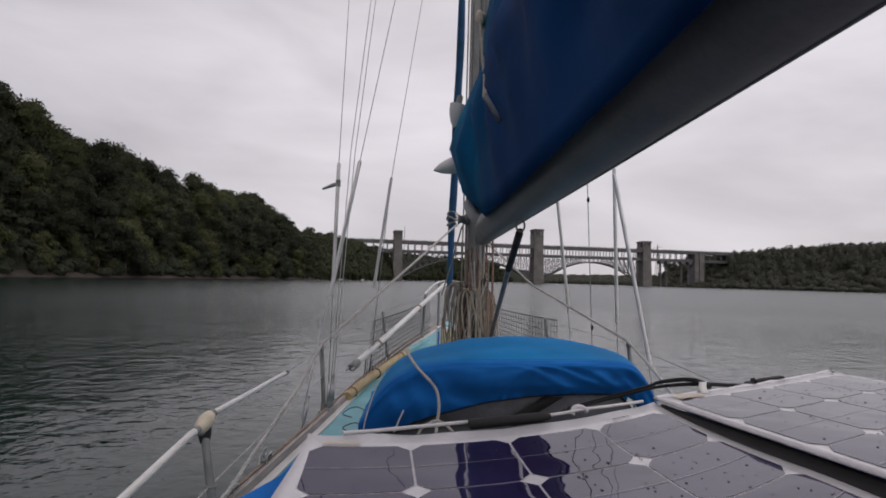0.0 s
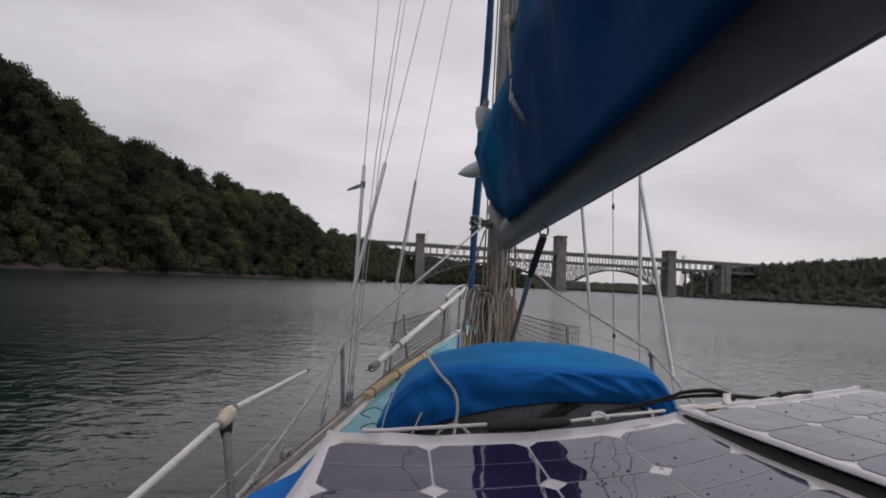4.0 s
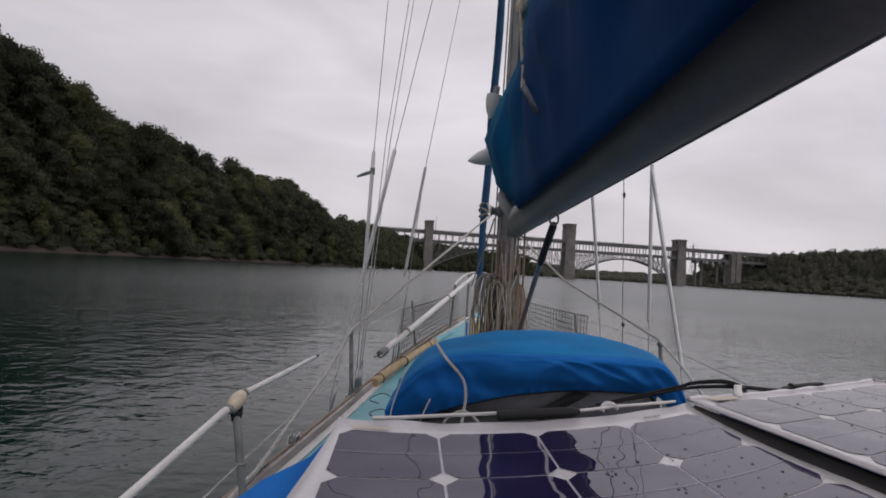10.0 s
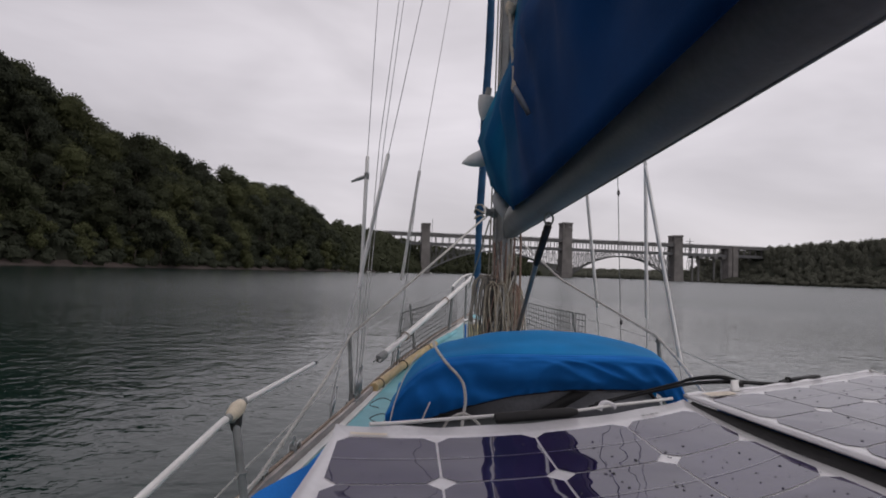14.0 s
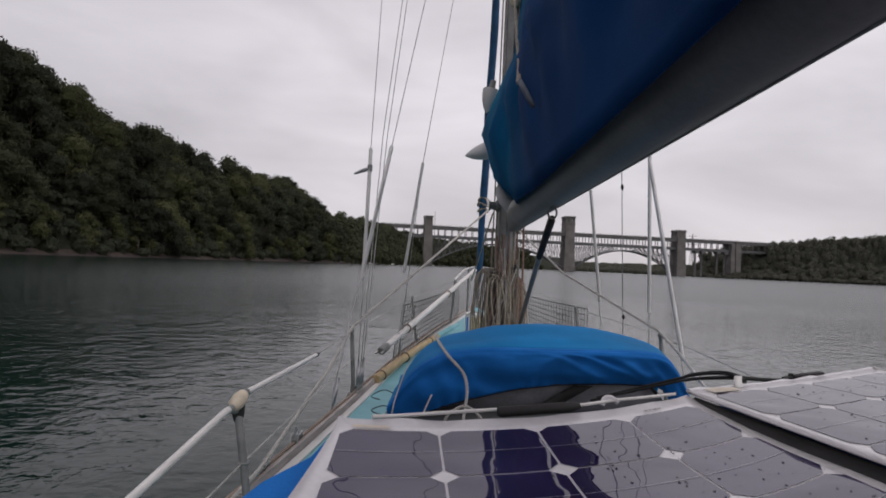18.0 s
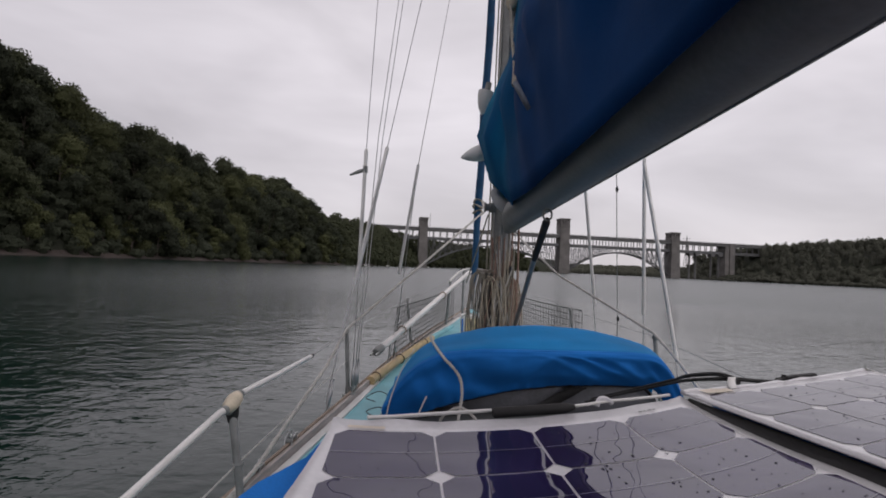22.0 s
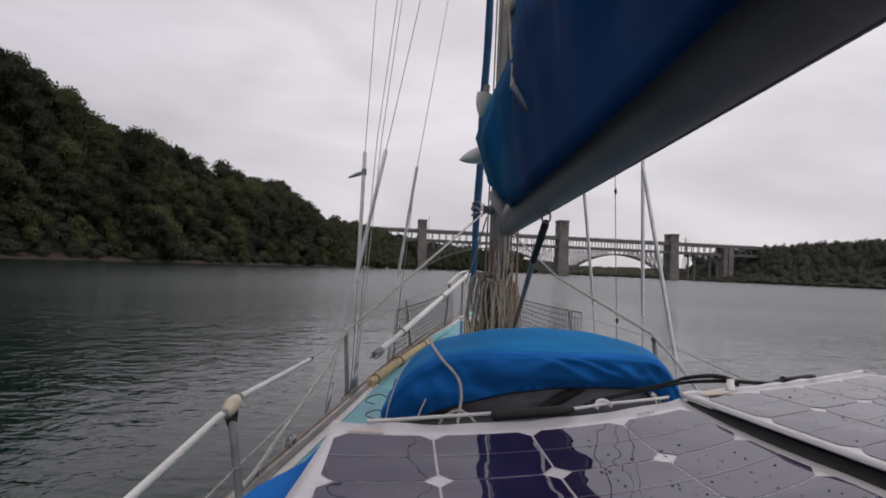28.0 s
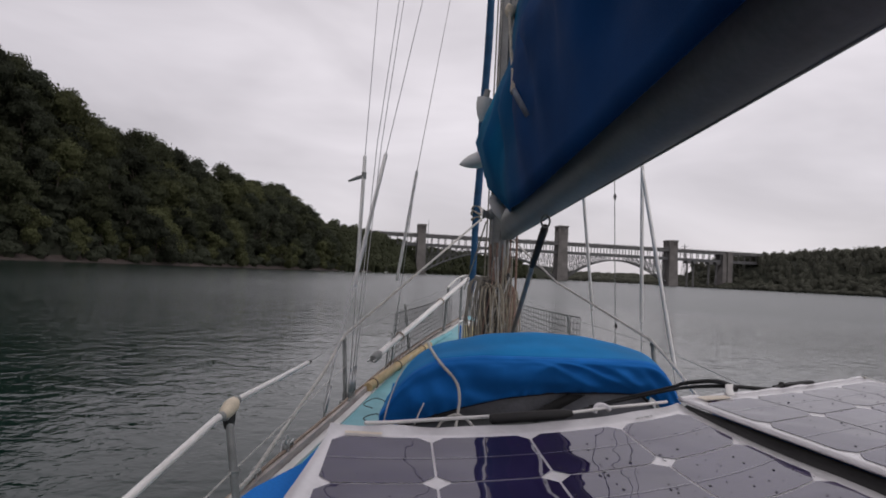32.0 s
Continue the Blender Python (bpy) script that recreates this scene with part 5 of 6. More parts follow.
build_hood()
wire("hood_rope", [(-0.405, 2.42, 1.36), (-0.394, 2.30, 1.352), (-0.350, 2.135, 1.318), (-0.292, 2.095, 1.262), (-0.277, 2.085, 1.20), (-0.283, 2.07, 1.14), (-0.290, 2.05, 1.085)], 0.0062, M_ROPE_W, "white laid rope tied over the folded sprayhood", "rope", 8, "", 30, 0.045)
wire("rope_loop", [(-0.36, 2.06, 1.08), (-0.338, 2.04, 1.13), (-0.285, 2.03, 1.160), (-0.235, 2.03, 1.13), (-0.21, 2.05, 1.08)], 0.0055, M_ROPE_W, "loop of white rope on the coachroof", "rope", 8, "", 24, 0.045)
wire("lashing", [(-0.47, 2.42, 1.30), (-0.505, 2.25, 1.25), (-0.535, 2.12, 1.16), (-0.55, 2.10, 1.07)], 0.0024, M_ROPE_W, "thin pale lashing on the side of the sprayhood", "rope", 6, "", 20)
wire("frayed_rope", [(-0.455, 2.36, 1.268), (-0.475, 2.30, 1.245), (-0.495, 2.24, 1.205), (-0.505, 2.20, 1.17)], 0.0034, M_ROPE_W, "short frayed cord end on the sprayhood", "rope", 6, "", 16)
wire("frayed_rope", [(-0.405, 2.16, 1.165), (-0.42, 2.13, 1.135), (-0.435, 2.10, 1.10)], 0.003, M_ROPE_W, "short frayed cord end on the sprayhood", "rope", 6, "", 12)
wire("bungee", [(-0.60, 2.9, 0.90), (-0.66, 2.98, 0.915), (-0.72, 2.92, 0.905), (-0.66, 2.82, 0.91), (-0.60, 2.86, 0.90)], 0.0026, M_BLACK, "dark shock cord loop on the side deck", "shock cord", 6, "", 24)
wire("bungee", [(-0.62, 3.28, 0.90), (-0.70, 3.32, 0.92), (-0.76, 3.22, 0.905), (-0.70, 3.12, 0.91)], 0.0026, M_BLACK, "dark shock cord loop on the side deck", "shock cord", 6, "", 24)


# ---- port and starboard rails ----
def build_stanchion(foot, top, r=0.0125):
    ob, put = loose("stanchion", foot, "dull metal stanchion bolted to the deck edge", "stanchion", "stanchions along the deck")
    foot, top = Vector(foot), Vector(top)
    bm = B()
    tube(bm, [foot, top, top + (top - foot).normalized() * 0.008], [r, r, r * 0.5], 12)
    put("post", bm, M_GALV)
    bm = B()
    tube(bm, [foot - Vector((0, 0, 0.012)), foot + Vector((0, 0, 0.004)), foot + Vector((0, 0, 0.008)), foot + Vector((0, 0, 0.05))], [r * 2.9, r * 2.8, r * 1.6, r * 1.5], 14)
    put("base", bm, M_GALV)
    bm = B()
    c = top - (top - foot) * 0.03
    tube(bm, [c - Vector((0, 0.028, 0)), c + Vector((0, 0.028, 0))], r * 0.75, 8)
    put("eye", bm, M_GALV)
    return ob, put


build_stanchion((-0.905, 3.5, 0.85), (-0.932, 3.5, 1.232))
near_post, near_put = build_stanchion((-0.920, 1.735, 0.85), (-0.974, 1.73, 1.205), 0.012)
bm = B()
tube(bm, [(-0.977, 1.692, 1.203), (-0.976, 1.70, 1.206), (-0.974, 1.715, 1.211), (-0.972, 1.74, 1.220), (-0.970, 1.765, 1.228), (-0.969, 1.775, 1.23)], [0.010, 0.016, 0.021, 0.0235, 0.018, 0.010], 16)
cap = near_put("cap", bm, M_CREAM, "yellowed plastic ball cap")
for c, d in (((-0.9785, 1.686, 1.2035), (0.002, 0.014, 0.003)), ((-0.9685, 1.776, 1.2305), (0.001, 0.014, 0.002))):
    bm = B()
    c, d = Vector(c), Vector(d)
    tube(bm, [c - d * 0.5, c - d * 0.2, c + d * 0.4, c + d * 0.9], [0.0115, 0.0135, 0.0135, 0.011], 12)
    near_put("ferrule", bm, M_GALV, "dull metal ferrule on the lifeline", cap)
bm = B()
tube(bm, [(-0.973, 1.735, 1.205), (-0.972, 1.735, 1.18), (-0.971, 1.735, 1.158)], [0.019, 0.018, 0.0135], 14)
near_put("tape", bm, M_BLACK, "black tape under the cap")
bm = B()
tube(bm, [(-0.9480 + 0.0145 * math.cos(q), 1.735 + 0.0145 * math.sin(q), 1.035) for q in (2 * math.pi * k / 16 for k in range(17))], 0.004, 6)
near_put("guide_ring", bm, M_GALV, "wire ring for the lower lifeline")
build_stanchion((-0.61, 4.95, 0.955), (-0.665, 4.95, 1.36), 0.011)
build_stanchion((0.80, 3.0, 0.86), (0.742, 3.0, 1.342), 0.011)
build_stanchion((0.70, 4.5, 0.91), (0.64, 4.55, 1.362), 0.011)
build_stanchion((-0.872, 3.62, 0.85), (-0.872, 3.62, 1.03), 0.009)

# covered upper lifeline, then bare wire
wire("lifeline", [(-1.04, 0.75, 1.05), (-1.012, 1.27, 1.132), (-0.985, 1.66, 1.20), (-0.978, 1.69, 1.205)], 0.0105, M_WHITE, "white plastic covered lifeline, scuffed", "lifeline", 10)
wire("lifeline", [(-0.968, 1.78, 1.231), (-0.952, 2.2, 1.225), (-0.940, 2.62, 1.219)], [0.0095, 0.0095, 0.0092], M_WHITE, "white plastic covered lifeline ahead of the capped stanchion", "lifeline", 10)
wire("lifeline_end", [(-0.9405, 2.60, 1.2193), (-0.9400, 2.62, 1.2190), (-0.9392, 2.645, 1.2188)], [0.0098, 0.0100, 0.0045], M_BLACK, "black end plug of the lifeline sleeve", "end plug", 8)
wire("lifeline", [(-0.940, 2.62, 1.219), (-0.936, 3.0, 1.222), (-0.932, 3.5, 1.226), (-0.665, 4.95, 1.352), (-0.28, 6.0, 1.50)], 0.0015, M_GALV, "thin bare wire lifeline", "lifeline", 5)
wire("lower_lifeline", [(-1.03, 0.8, 0.93), (-0.950, 1.735, 1.035), (-0.918, 3.5, 1.06)], [0.0028, 0.0022, 0.0016], M_ROPE_W, "thin pale lower lifeline", "lifeline", 5)
wire("lifeline", [(0.66, 1.6, 1.31), (0.742, 3.0, 1.335), (0.64, 4.55, 1.35), (0.28, 6.0, 1.50)], 0.0013, M_GALV, "thin bare wire lifeline", "lifeline", 5)


def build_net(name, y0, y1, side, top0, top1, label, mesh):
    """Rope netting tied along the bow rail."""
    ob, put = loose(name, rail_point(y0, side), label, "net", "bow nets")

    def at(u, v):
        y = y0 + (y1 - y0) * u
        foot = rail_point(y, side, 0.02)
        top = Vector((foot.x * 0.97, y, top0 + (top1 - top0) * u))
        p = foot.lerp(top, v)
        return p + Vector((0.02 * math.sin(3 * u + 2) * v, 0, -0.02 * math.sin(math.pi * u) * v))
    n, m = int((y1 - y0) / mesh), 9
    for k in range(n + 1):
        bm = B()
        tube(bm, [at(k / n, v / 4) for v in range(5)], 0.0028, 4)
        put("cord", bm, M_NET)
    for j in range(m + 1):
        bm = B()
        tube(bm, [at(u / 10, j / m) for u in range(11)], 0.0026 if 0 < j < m else 0.0045, 4)
        put("cord", bm, M_NET)
    return ob


build_net("bow_net", 4.25, 6.35, -1, 1.335, 1.405, "dark netting tied along the port bow rail", 0.085)
build_net("bow_net", 4.40, 6.2, 1, 1.362, 1.425, "dark netting tied along the starboard bow rail", 0.055)


def build_pulpit():
    ob, put = loose("pulpit", (0, 6.6, 1.1), "white painted tubular bow pulpit", "pulpit")
    bm = B()
    tube(bm, curve_points([(-0.30, 6.0, 1.50), (-0.2, 6.45, 1.59), (-0.10, 6.85, 1.63), (0.0, 7.0, 1.635), (0.10, 6.85, 1.63), (0.2, 6.45, 1.59), (0.30, 6.0, 1.50)], 36), 0.010, 10)
    put("top_rail", bm, M_WHITE)
    for side in (-1, 1):
        for y, x, z in ((6.05, 0.29, 1.50), (6.75, 0.13, 1.62)):
            bm = B()
            f = rail_point(y, side)
            tube(bm, [f, (side * x, y, z)], 0.013, 8)
            put("leg", bm, M_GALV)
    return ob


build_pulpit()


def build_pole():
    ob, put = loose("spinnaker_pole", (-0.809, 3.9, 1.063), "white pole lashed along the port bow rail", "pole")
    a, b = Vector((-0.800, 3.93, 1.045)), Vector((-0.06, 6.75, 1.60))
    d = (b - a).normalized()
    bm = B()
    tube(bm, [a + d * 0.10, b], 0.023, 14)
    put("pole_tube", bm, M_WHITE)
    bm = B()
    tube(bm, [a + d * 0.0, a + d * 0.012, a + d * 0.10, a + d * 0.115], [0.022, 0.030, 0.030, 0.026], 14)
    put("end_cap", bm, M_GALV, "grey end fitting")
    bm = B()
    tube(bm, [a - d * 0.035 + Vector((0.012, 0, -0.006)), a - d * 0.01 + Vector((0.02, 0, 0.0)), a + d * 0.01 + Vector((0.02, 0, 0.0))], 0.007, 6)
    tube(bm, [a - d * 0.035 + Vector((-0.02, 0, -0.006)), a + d * 0.01 + Vector((-0.02, 0, 0.0))], 0.007, 6)
    put("jaw", bm, M_STAINLESS, "steel jaw")
    for s in (0.55, 1.75):
        c = a + d * s
        u = d.orthogonal().normalized()
        w = d.cross(u)
        bm = B()
        tube(bm, [c + (u * math.cos(q) + w * math.sin(q)) * 0.031 for q in (2 * math.pi * k / 14 for k in range(15))], 0.006, 6)
        put("lashing", bm, M_TEAK, "brown lashing")
    bm = B()
    c = a + d * 0.30
    tube(bm, [c, c + Vector((-0.01, -0.02, -0.14)), rail_point(c.y - 0.05, -1)], 0.006, 6)
    put("prop", bm, M_GALV, "thin support")


build_pole()


def build_bamboo():
    ob, put = loose("boathook", (-0.80, 3.78, 0.88), "yellow bamboo boathook lashed along the toe rail", "boathook")
    a, b = Vector((-0.80, 3.72, 0.895)), Vector((-0.255, 5.95, 1.035))
    bm = B()
    pts, rad = [], []
    for k in range(41):
        t = k / 40
        pts.append(a.lerp(b, t) + Vector((-0.035 * math.sin(math.pi * t), 0, 0)))
        rad.append(0.030 + (0.004 if k % 8 == 4 else 0) - 0.006 * t)
    tube(bm, pts, rad, 12)
    put("cane", bm, M_BAMBOO)
    bm = B()
    tube(bm, pts[28:], [q + 0.0015 for q in rad[28:]], 12)
    put("painted_end", bm, M_DECK, "pale blue painted end")
    for s in (0.06, 0.30, 0.62):
        c = pts[int(s * 40)]
        d = (b - a).normalized()
        u = d.orthogonal().normalized()
        w = d.cross(u)
        bm = B()
        tube(bm, [c + (u * math.cos(q) + w * math.sin(q)) * 0.034 for q in (2 * math.pi * k / 14 for k in range(15))], 0.005, 6)
        put("cane_lashing", bm, M_TEAK if s != 0.30 else M_BLACK, "lashing")


build_bamboo()


def build_foredeck_box():
    ob, put = loose("foredeck_locker", (-0.1, 5.4, 1.01), "cream and white box on the foredeck beside the mast", "locker")
    bm = B()
    box(bm, (-0.10, 5.42, 1.11), (0.17, 0.22, 0.20), None, 0.012)
    put("carcass", bm, M_WHITE)
    bm = B()
    box(bm, (-0.085, 5.305, 1.11), (0.11, 0.012, 0.15), None, 0.004)
    put("cream_panel", bm, M_BOXPANEL, "cream front panel")
    bm = B()
    box(bm, (-0.172, 5.305, 1.11), (0.014, 0.014, 0.14), None, 0.003)
    put("edge_strip", bm, M_CANVAS, "blue edge strip")
    bm = B()
    tube(bm, curve_points([(-0.18, 5.3, 1.20), (-0.12, 5.25, 1.235), (-0.05, 5.3, 1.22), (0.0, 5.4, 1.25), (0.02, 5.6, 1.32)], 16), 0.007, 6)
    put("draped_line", bm, M_ROPE_W)


build_foredeck_box()


def build_block(at, big):
    ob, put = loose("deck_block", at, "steel genoa car with a block and shackle on the rail track", "block", "blocks on the rail")
    x, y, z = at
    k = big
    bm = B()
    box(bm, (x, y, z + 0.012 * k), (0.034 * k, 0.11 * k, 0.020 * k), None, 0.004)
    put("car", bm, M_STAINLESS)
    for dy in (-0.028, 0.028):
        bm = B()
        tube(bm, [(x - 0.012 * k, y + dy * k, z + 0.034 * k), (x - 0.009 * k, y + dy * k, z + 0.034 * k), (x + 0.009 * k, y + dy * k, z + 0.034 * k), (x + 0.012 * k, y + dy * k, z + 0.034 * k)], [0.017 * k, 0.014 * k, 0.014 * k, 0.017 * k], 12)
        put("sheave", bm, M_GALV)
    for dx in (-0.015, 0.015):
        bm = B()
        tube(bm, [(x + dx * k, y - 0.045 * k, z + 0.02 * k), (x + dx * k, y - 0.030 * k, z + 0.055 * k), (x + dx * k, y + 0.030 * k, z + 0.055 * k), (x + dx * k, y + 0.045 * k, z + 0.02 * k)], 0.004 * k, 6)
        put("strap_plate", bm, M_STAINLESS)
    bm = B()
    tube(bm, [(x, y - 0.02 * k + 0.020 * k * math.cos(q), z + 0.066 * k + 0.018 * k * math.sin(q)) for q in (2 * math.pi * j / 14 for j in range(15))], 0.0035 * k, 6)
    put("shackle", bm, M_STAINLESS, "bright shackle")


build_block((-0.972, 2.45, 0.862), 0.95)
build_block((-1.0, 2.12, 0.862), 0.7)
wire("track", [(-1.03, 1.5, 0.86), (-0.985, 2.2, 0.862), (-0.925, 2.95, 0.868)], 0.009, M_ROPE_W, "scuffed pale genoa track on the rail", "track", 6)


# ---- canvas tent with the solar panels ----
SIGHT_ORIGIN = Vector((-0.36, 0.0, 1.65))      # the camera's place; panel points slide along sight lines from it


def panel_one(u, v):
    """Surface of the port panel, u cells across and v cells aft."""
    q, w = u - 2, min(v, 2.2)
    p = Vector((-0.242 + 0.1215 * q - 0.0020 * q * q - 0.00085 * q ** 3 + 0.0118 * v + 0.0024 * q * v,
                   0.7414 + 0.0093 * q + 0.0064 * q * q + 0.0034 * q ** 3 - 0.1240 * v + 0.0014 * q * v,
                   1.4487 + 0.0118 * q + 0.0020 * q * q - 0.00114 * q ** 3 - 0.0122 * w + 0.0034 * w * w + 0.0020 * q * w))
    sag = 0.043 * (0.7 - math.log(1 + math.exp(5 * (0.7 - q))) / 5)       # tilted along sight lines so its reflections fit the camera's view
    bow = 0.040 * (1 - math.exp(-q * q / 1.5))       # bowed the same way, to narrow the dark reflection in view
    return SIGHT_ORIGIN.lerp(p, 1 + sag + bow)


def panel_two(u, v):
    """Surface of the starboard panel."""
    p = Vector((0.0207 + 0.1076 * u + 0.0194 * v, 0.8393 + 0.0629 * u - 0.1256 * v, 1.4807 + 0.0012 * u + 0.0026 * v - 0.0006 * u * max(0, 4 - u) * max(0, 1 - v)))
    # pushed back along sight lines to meet the port panel's edge
    return SIGHT_ORIGIN.lerp(p, 1.066)


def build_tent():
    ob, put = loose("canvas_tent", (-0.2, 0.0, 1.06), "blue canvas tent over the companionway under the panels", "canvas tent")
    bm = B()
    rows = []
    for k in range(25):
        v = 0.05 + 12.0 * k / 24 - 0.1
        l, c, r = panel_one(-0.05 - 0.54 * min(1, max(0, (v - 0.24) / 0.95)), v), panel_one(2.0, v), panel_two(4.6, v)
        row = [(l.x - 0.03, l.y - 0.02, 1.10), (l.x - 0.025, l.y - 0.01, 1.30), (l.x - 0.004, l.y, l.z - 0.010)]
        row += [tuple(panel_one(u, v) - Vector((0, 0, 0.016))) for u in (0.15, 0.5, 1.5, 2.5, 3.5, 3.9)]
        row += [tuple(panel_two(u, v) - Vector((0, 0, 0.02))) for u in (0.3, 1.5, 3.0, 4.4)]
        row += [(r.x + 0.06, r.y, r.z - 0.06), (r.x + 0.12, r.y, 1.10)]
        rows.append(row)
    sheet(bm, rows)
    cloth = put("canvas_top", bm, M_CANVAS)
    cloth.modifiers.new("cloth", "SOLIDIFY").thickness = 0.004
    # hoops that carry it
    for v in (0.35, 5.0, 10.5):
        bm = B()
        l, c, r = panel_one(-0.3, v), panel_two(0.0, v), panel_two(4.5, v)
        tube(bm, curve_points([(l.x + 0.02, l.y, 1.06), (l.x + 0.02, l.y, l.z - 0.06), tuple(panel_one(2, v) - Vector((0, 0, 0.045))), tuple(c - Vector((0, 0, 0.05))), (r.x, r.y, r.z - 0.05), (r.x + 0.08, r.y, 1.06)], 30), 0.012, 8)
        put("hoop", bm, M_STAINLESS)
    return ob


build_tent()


def build_panel(surface, cols, rows_n, label, margin_l, margin_r, margin_f, wave=0.006, skew_l=0.0):
    at = surface(cols / 2, rows_n / 2)
    ob, put = loose("solar_panel", at, label, "solar panel", "solar panels on the canvas")
    nu, nv = 26, 40
    bm = B()
    u0, u1, v0, v1 = -margin_l, cols + margin_r, -margin_f, rows_n + 0.2
    rows = []
    for j in range(nv + 1):
        v = v0 + (v1 - v0) * j / nv
        ul = u0 - skew_l * min(2.5, max(0, v))
        rows.append([surface(ul + (u1 - ul) * i / nu, v) + Vector((0, 0, (wave * noise.noise((i * 0.35, j * 0.3, 9)) + 0.6 * wave) * math.exp(-((v - v0) / 0.12) ** 2))) for i in range(nu + 1)])
    sheet(bm, rows)
    sh = put("backsheet", bm, M_BACKSHEET, "white plastic backsheet")
    m = sh.modifiers.new("sheet", "SOLIDIFY")
    m.thickness, m.offset = 0.003, -1
    g, c = 0.011, 0.125
    lift = Vector((0, 0, 0.0009))
    for i in range(cols):
        for j in range(rows_n):
            bm = B()
            cuts = [g, c, 0.32, 0.5, 0.68, 1 - c, 1 - g]
            net = {}
            for a in cuts:
                for b in cuts:
                    if not (a in (g, 1 - g) and b in (g, 1 - g)):
                        net[a, b] = bm.verts.new(surface(i + a, j + b) + lift)
            for a0, a1 in zip(cuts, cuts[1:]):
                for b0, b1 in zip(cuts, cuts[1:]):
                    q = [net[k] for k in ((a0, b0), (a1, b0), (a1, b1), (a0, b1)) if k in net]
                    bm.faces.new(q)
            cell = put("cell", bm, M_CELL)
            bm = B()
            sheet(bm, [[surface(i + 0.02 + 0.96 * q / 6, j + 0.5 + e) + lift * 1.8 for q in range(7)] for e in (-0.0032, 0.0032)])
            p = part("busbar", bm, M_BUSBAR, cell)
            p.matrix_parent_inverse = Matrix()
    return ob, put


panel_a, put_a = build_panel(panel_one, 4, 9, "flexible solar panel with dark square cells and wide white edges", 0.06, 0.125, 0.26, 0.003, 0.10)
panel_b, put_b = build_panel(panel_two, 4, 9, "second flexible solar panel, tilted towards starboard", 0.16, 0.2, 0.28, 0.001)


for k, (u, w) in enumerate(((3.28, 0.05), (3.35, 0.03), (3.40, 0.06), (3.48, 0.03))):
    bm = B()
    sheet(bm, [[panel_one(u + w * q, v) + Vector((0, 0, 0.0022)) for q in (0, 1)] for v in (-0.085, -0.045)])
    put_a("printed_mark", bm, M_GALV, "small grey printed mark too worn to read")


def build_strip():
    """Dark strip added between the two panels, where the gap looks dark."""
    bm = B()
    o = panel_one(4.2, 4)
    rows = []
    for k in range(15):
        v = -0.15 + 9.2 * k / 14
        a, b = panel_one(4.08, v), panel_two(-0.11, v)
        rows.append([a - o - Vector((0, 0, 0.006)), (a + b) / 2 - o - Vector((0, 0, 0.005)), b - o - Vector((0, 0, 0.007))])
    sheet(bm, rows)
    ob = part("gap_strip", bm, M_BLACK)
    ob.location = o
    ob.modifiers.new("strip", "SOLIDIFY").thickness = 0.003
    tagged(ob, "black strip in the gap between the solar panels", "rubber strip")


build_strip()
bm = B()
tube(bm, [panel_two(-0.12 + 4.3 * k / 20, -0.27) + Vector((0, 0, -0.002 + 0.001 * math.sin(k * 1.7))) for k in range(21)], [0.0045 + 0.001 * math.sin(k * 2.3) for k in range(21)], 8)
put_b("rolled_edge", bm, M_BACKSHEET, "white sheet rolled up along the forward edge")
bm = B()
sheet(bm, [[panel_two(u, v) + Vector((0, 0, 0.0024 + 0.001 * math.sin(9 * u + 5 * v))) for v in (-0.20, -0.12, -0.02 + 0.03 * math.sin(7 * u))] for u in (0.1, 0.25, 0.4, 0.55, 0.65)])
put_b("yellowed_fold", bm, M_TAPE, "yellowed fold of the sheet's edge")


def build_edge_bar():
    ob, put = loose("edge_bar", (-0.44, 0.74, 1.455), "white batten with a black sleeve along the panel's forward edge", "batten")
    def e(u, dv=-0.30, dz=0.005):
        return panel_one(u, dv) + Vector((0, 0, dz))
    bm = B()
    tube(bm, [e(u, d, 0.002) for u, d in ((0.3, -0.30), (0.59, -0.35), (0.9, -0.42), (1.22, -0.47), (1.68, -0.51))], 0.0026, 8)
    put("batten", bm, M_WHITE)
    bm = B()
    tube(bm, [e(u, -0.42, 0.003) for u in (1.68, 1.70, 2.52, 2.62)], [0.005, 0.0072, 0.0072, 0.004], 10)
    put("sleeve", bm, M_BLACK, "black foam sleeve")
    bm = B()
    tube(bm, [e(u, d, 0.002) for u, d in ((2.50, -0.46), (2.8, -0.47), (3.1, -0.49), (3.4, -0.45), (3.73, -0.40), (3.98, -0.36))], 0.0024, 8)
    put("batten", bm, M_WHITE)
    bm = B()
    tube(bm, curve_points([e(2.94, -0.50, -0.004), e(2.97, -0.51, 0.004), e(3.02, -0.51, 0.006), e(3.08, -0.50, 0.004), e(3.14, -0.49, -0.002)], 16), 0.004, 8)
    put("torn_edge", bm, M_BACKSHEET, "curled torn edge of white sheet")
    bm = B()
    sheet(bm, [[panel_one(u, -0.010 - 0.03 * k) + Vector((0, 0, 0.0030)) for k in range(3)] for u in (0.12, 0.2, 0.3, 0.4, 0.5)])
    put("tape_stain", bm, M_TAPE, "yellowed tape")


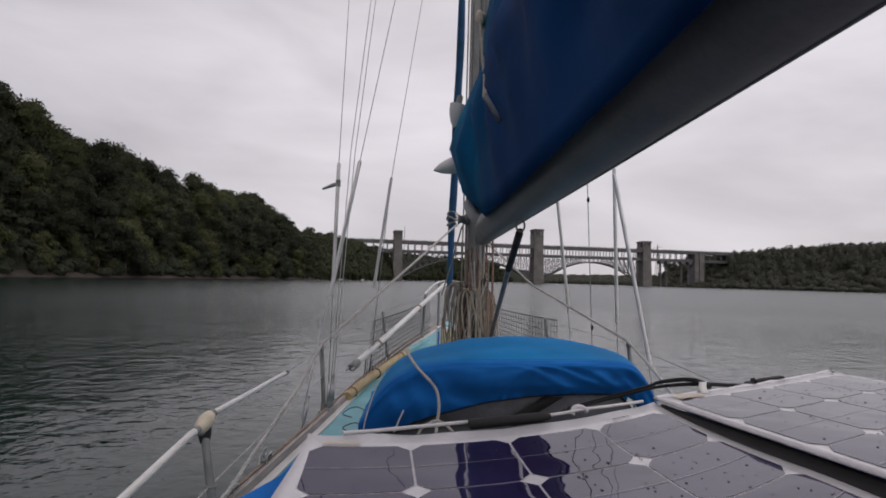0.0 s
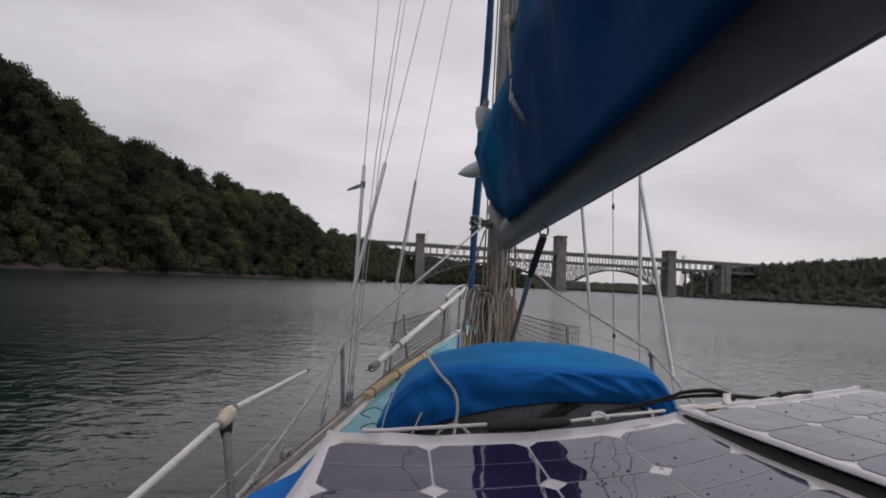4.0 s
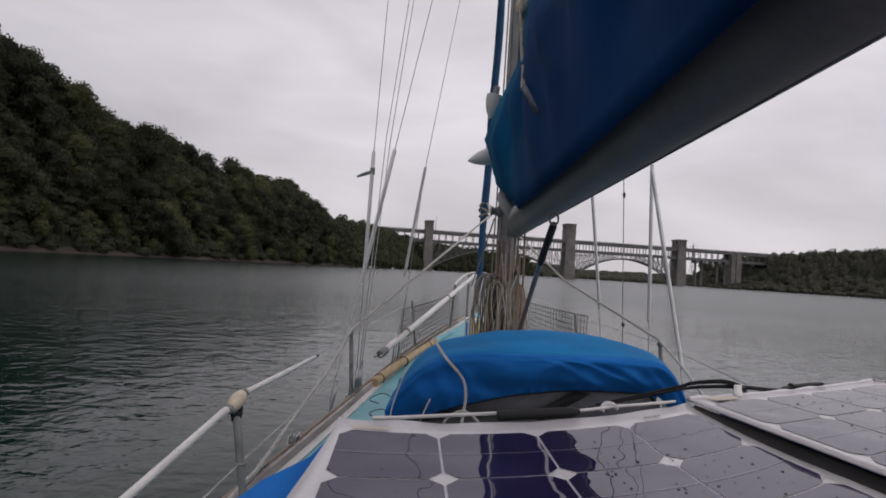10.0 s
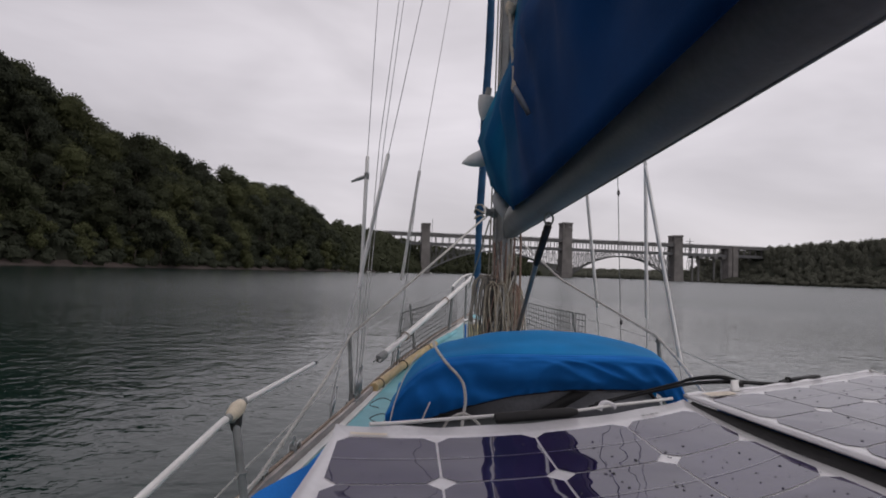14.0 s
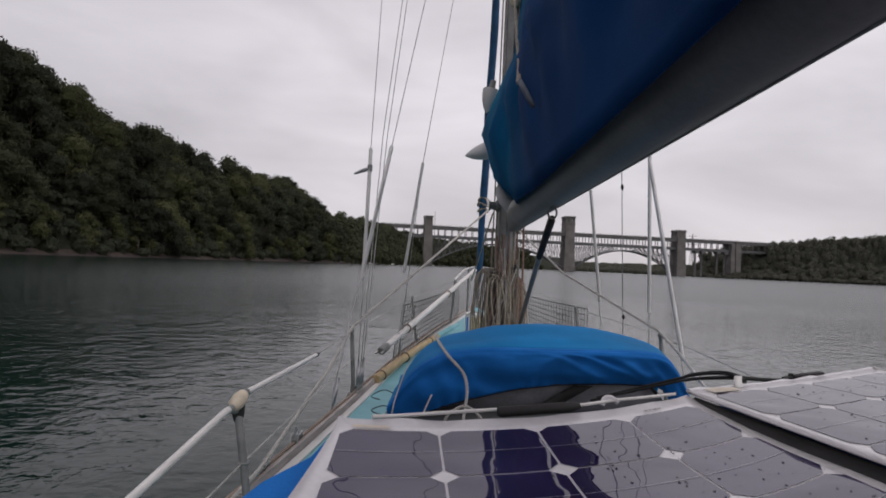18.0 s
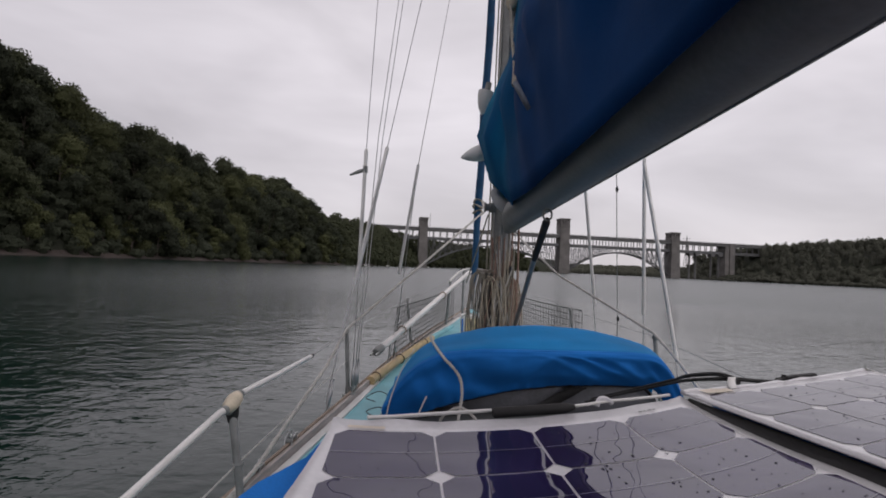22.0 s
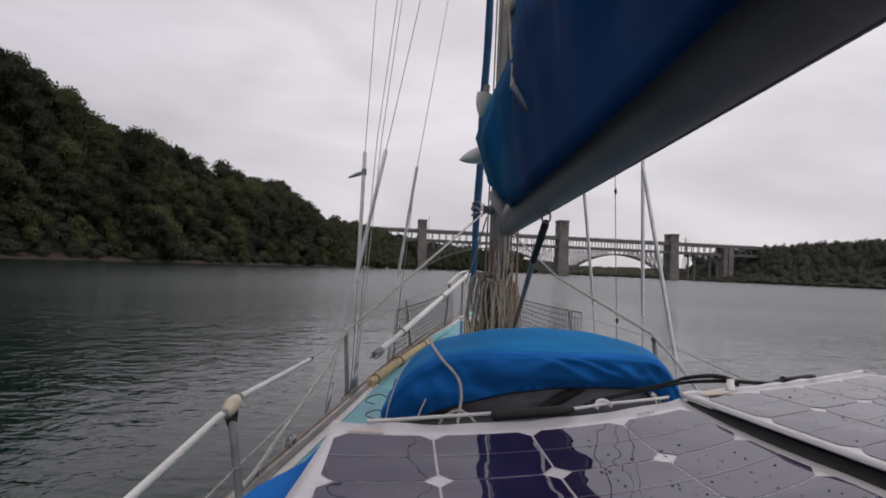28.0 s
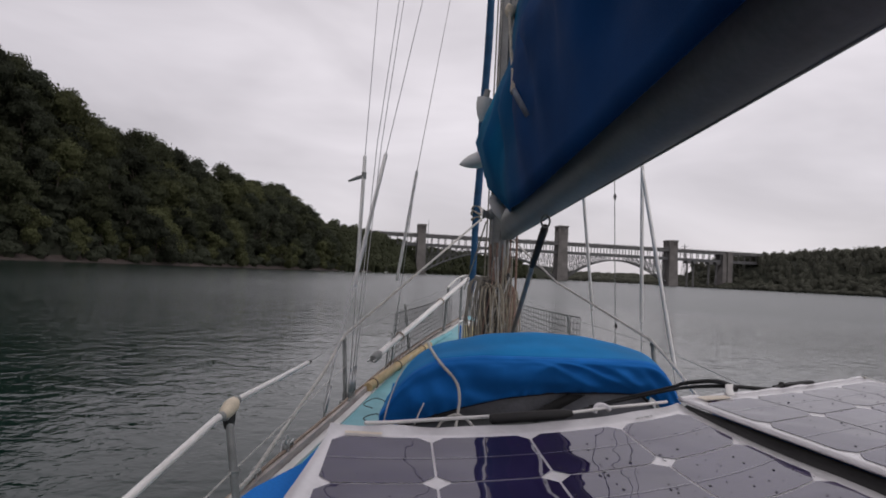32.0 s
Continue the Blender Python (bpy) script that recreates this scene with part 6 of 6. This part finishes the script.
build_edge_bar()
wire("panel_cable", [(0.14, 1.9, 1.24), (0.2686, 1.6, 1.3628), (0.188, 1.3, 1.429), (0.169, 1.15, 1.461), (0.163, 1.08, 1.4725), (0.158, 1.03, 1.4755), (0.153, 1.0, 1.474)], 0.0042, M_BLACK, "black solar cable lying over the panel edge", "cable", 8, "", 48)
wire("panel_cable", [(0.12, 1.9, 1.23), (0.255, 1.6, 1.352), (0.1885, 1.3, 1.4194), (0.170, 1.15, 1.451), (0.174, 1.06, 1.4685), (0.252, 1.07, 1.4655), (0.279, 1.09, 1.4665)], 0.0036, M_BLACK, "thin black solar cable lying over the panel edge", "cable", 8, "", 48)


def build_connector():
    ob, put = loose("cable_connector", (0.33, 1.115, 1.468), "flat black plug connector on the solar cable", "connector")
    a, b = Vector((0.292, 1.10, 1.4675)), Vector((0.367, 1.13, 1.4722))
    turn = (b - a).to_track_quat("X", "Z").to_matrix().to_4x4()
    bm = B()
    box(bm, (a + b) / 2, ((b - a).length, 0.012, 0.008), turn, 0.0015)
    put("plug_body", bm, M_BLACK)
    bm = B()
    tube(bm, [(0.270, 1.09, 1.4660), (0.279, 1.093, 1.4664), (0.292, 1.10, 1.4672)], [0.0035, 0.0045, 0.0038], 8)
    put("cable_gland", bm, M_BLACK)
    bm = B()
    tube(bm, [(0.284, 1.096, 1.468), (0.286, 1.097, 1.4735), (0.293, 1.10, 1.4735)], 0.0022, 6)
    put("latch", bm, M_BLACK)


build_connector()
bm = B()
sheet(bm, [[(0.1345 + 0.0148 * k - 0.0143 * q, 0.998 + 0.003 * k - 0.034 * q + 0.004 * math.sin(3 * q), 1.4835 - 0.0135 * q) for k in (0, 0.5, 1)] for q in (0.05, 0.15, 0.25, 0.5, 0.75, 1)])
ob = part("cable_tag", bm, M_WHITE)
ob.modifiers.new("tape", "SOLIDIFY").thickness = 0.0012
tagged(ob, "white tape tag holding the cable at the panel edge", "cable tie")
wire("tie_cord", [panel_two(4.15, -0.2) + Vector((0, 0, 0.004)), panel_two(5.0, -0.1) + Vector((0, 0, -0.025)), panel_two(6.2, 0.2) + Vector((0, 0, -0.10))], 0.0022, M_ROPE_W, "thin cord tying the corner of the panel", "cord", 6)


def build_drops():
    """Rain drops standing on the panels, too many to count."""
    rng = random.Random(31)
    bm = B()
    for surface, n in ((panel_one, 210), (panel_two, 110)):
        for k in range(n):
            u, v = rng.uniform(0.1, 3.95), rng.uniform(0.05, 3.2) if surface is panel_one else rng.uniform(0.05, 2.6)
            if surface is panel_one and u < 2 and rng.random() < 0.75:
                continue
            c = surface(u, v) + Vector((0, 0, 0.0011))
            r = rng.uniform(0.0005, 0.0015) * (1.4 if rng.random() < 0.12 else 1)
            top = bm.verts.new(c + Vector((0, 0, r * 0.7)))
            ring = [bm.verts.new(c + Vector((r * math.cos(a) * rng.uniform(0.8, 1.3), r * math.sin(a), 0))) for a in (2 * math.pi * q / 7 for q in range(7))]
            mid = [bm.verts.new(c + (w.co - c) * 0.75 + Vector((0, 0, r * 0.5))) for w in ring]
            for q in range(7):
                bm.faces.new((ring[q], ring[(q + 1) % 7], mid[(q + 1) % 7], mid[q]))
                bm.faces.new((mid[q], mid[(q + 1) % 7], top))
    tagged(part("rain_drops", bm, M_DROP), "rain drops standing on the solar panels", "water drops", kind="stuff")


build_drops()
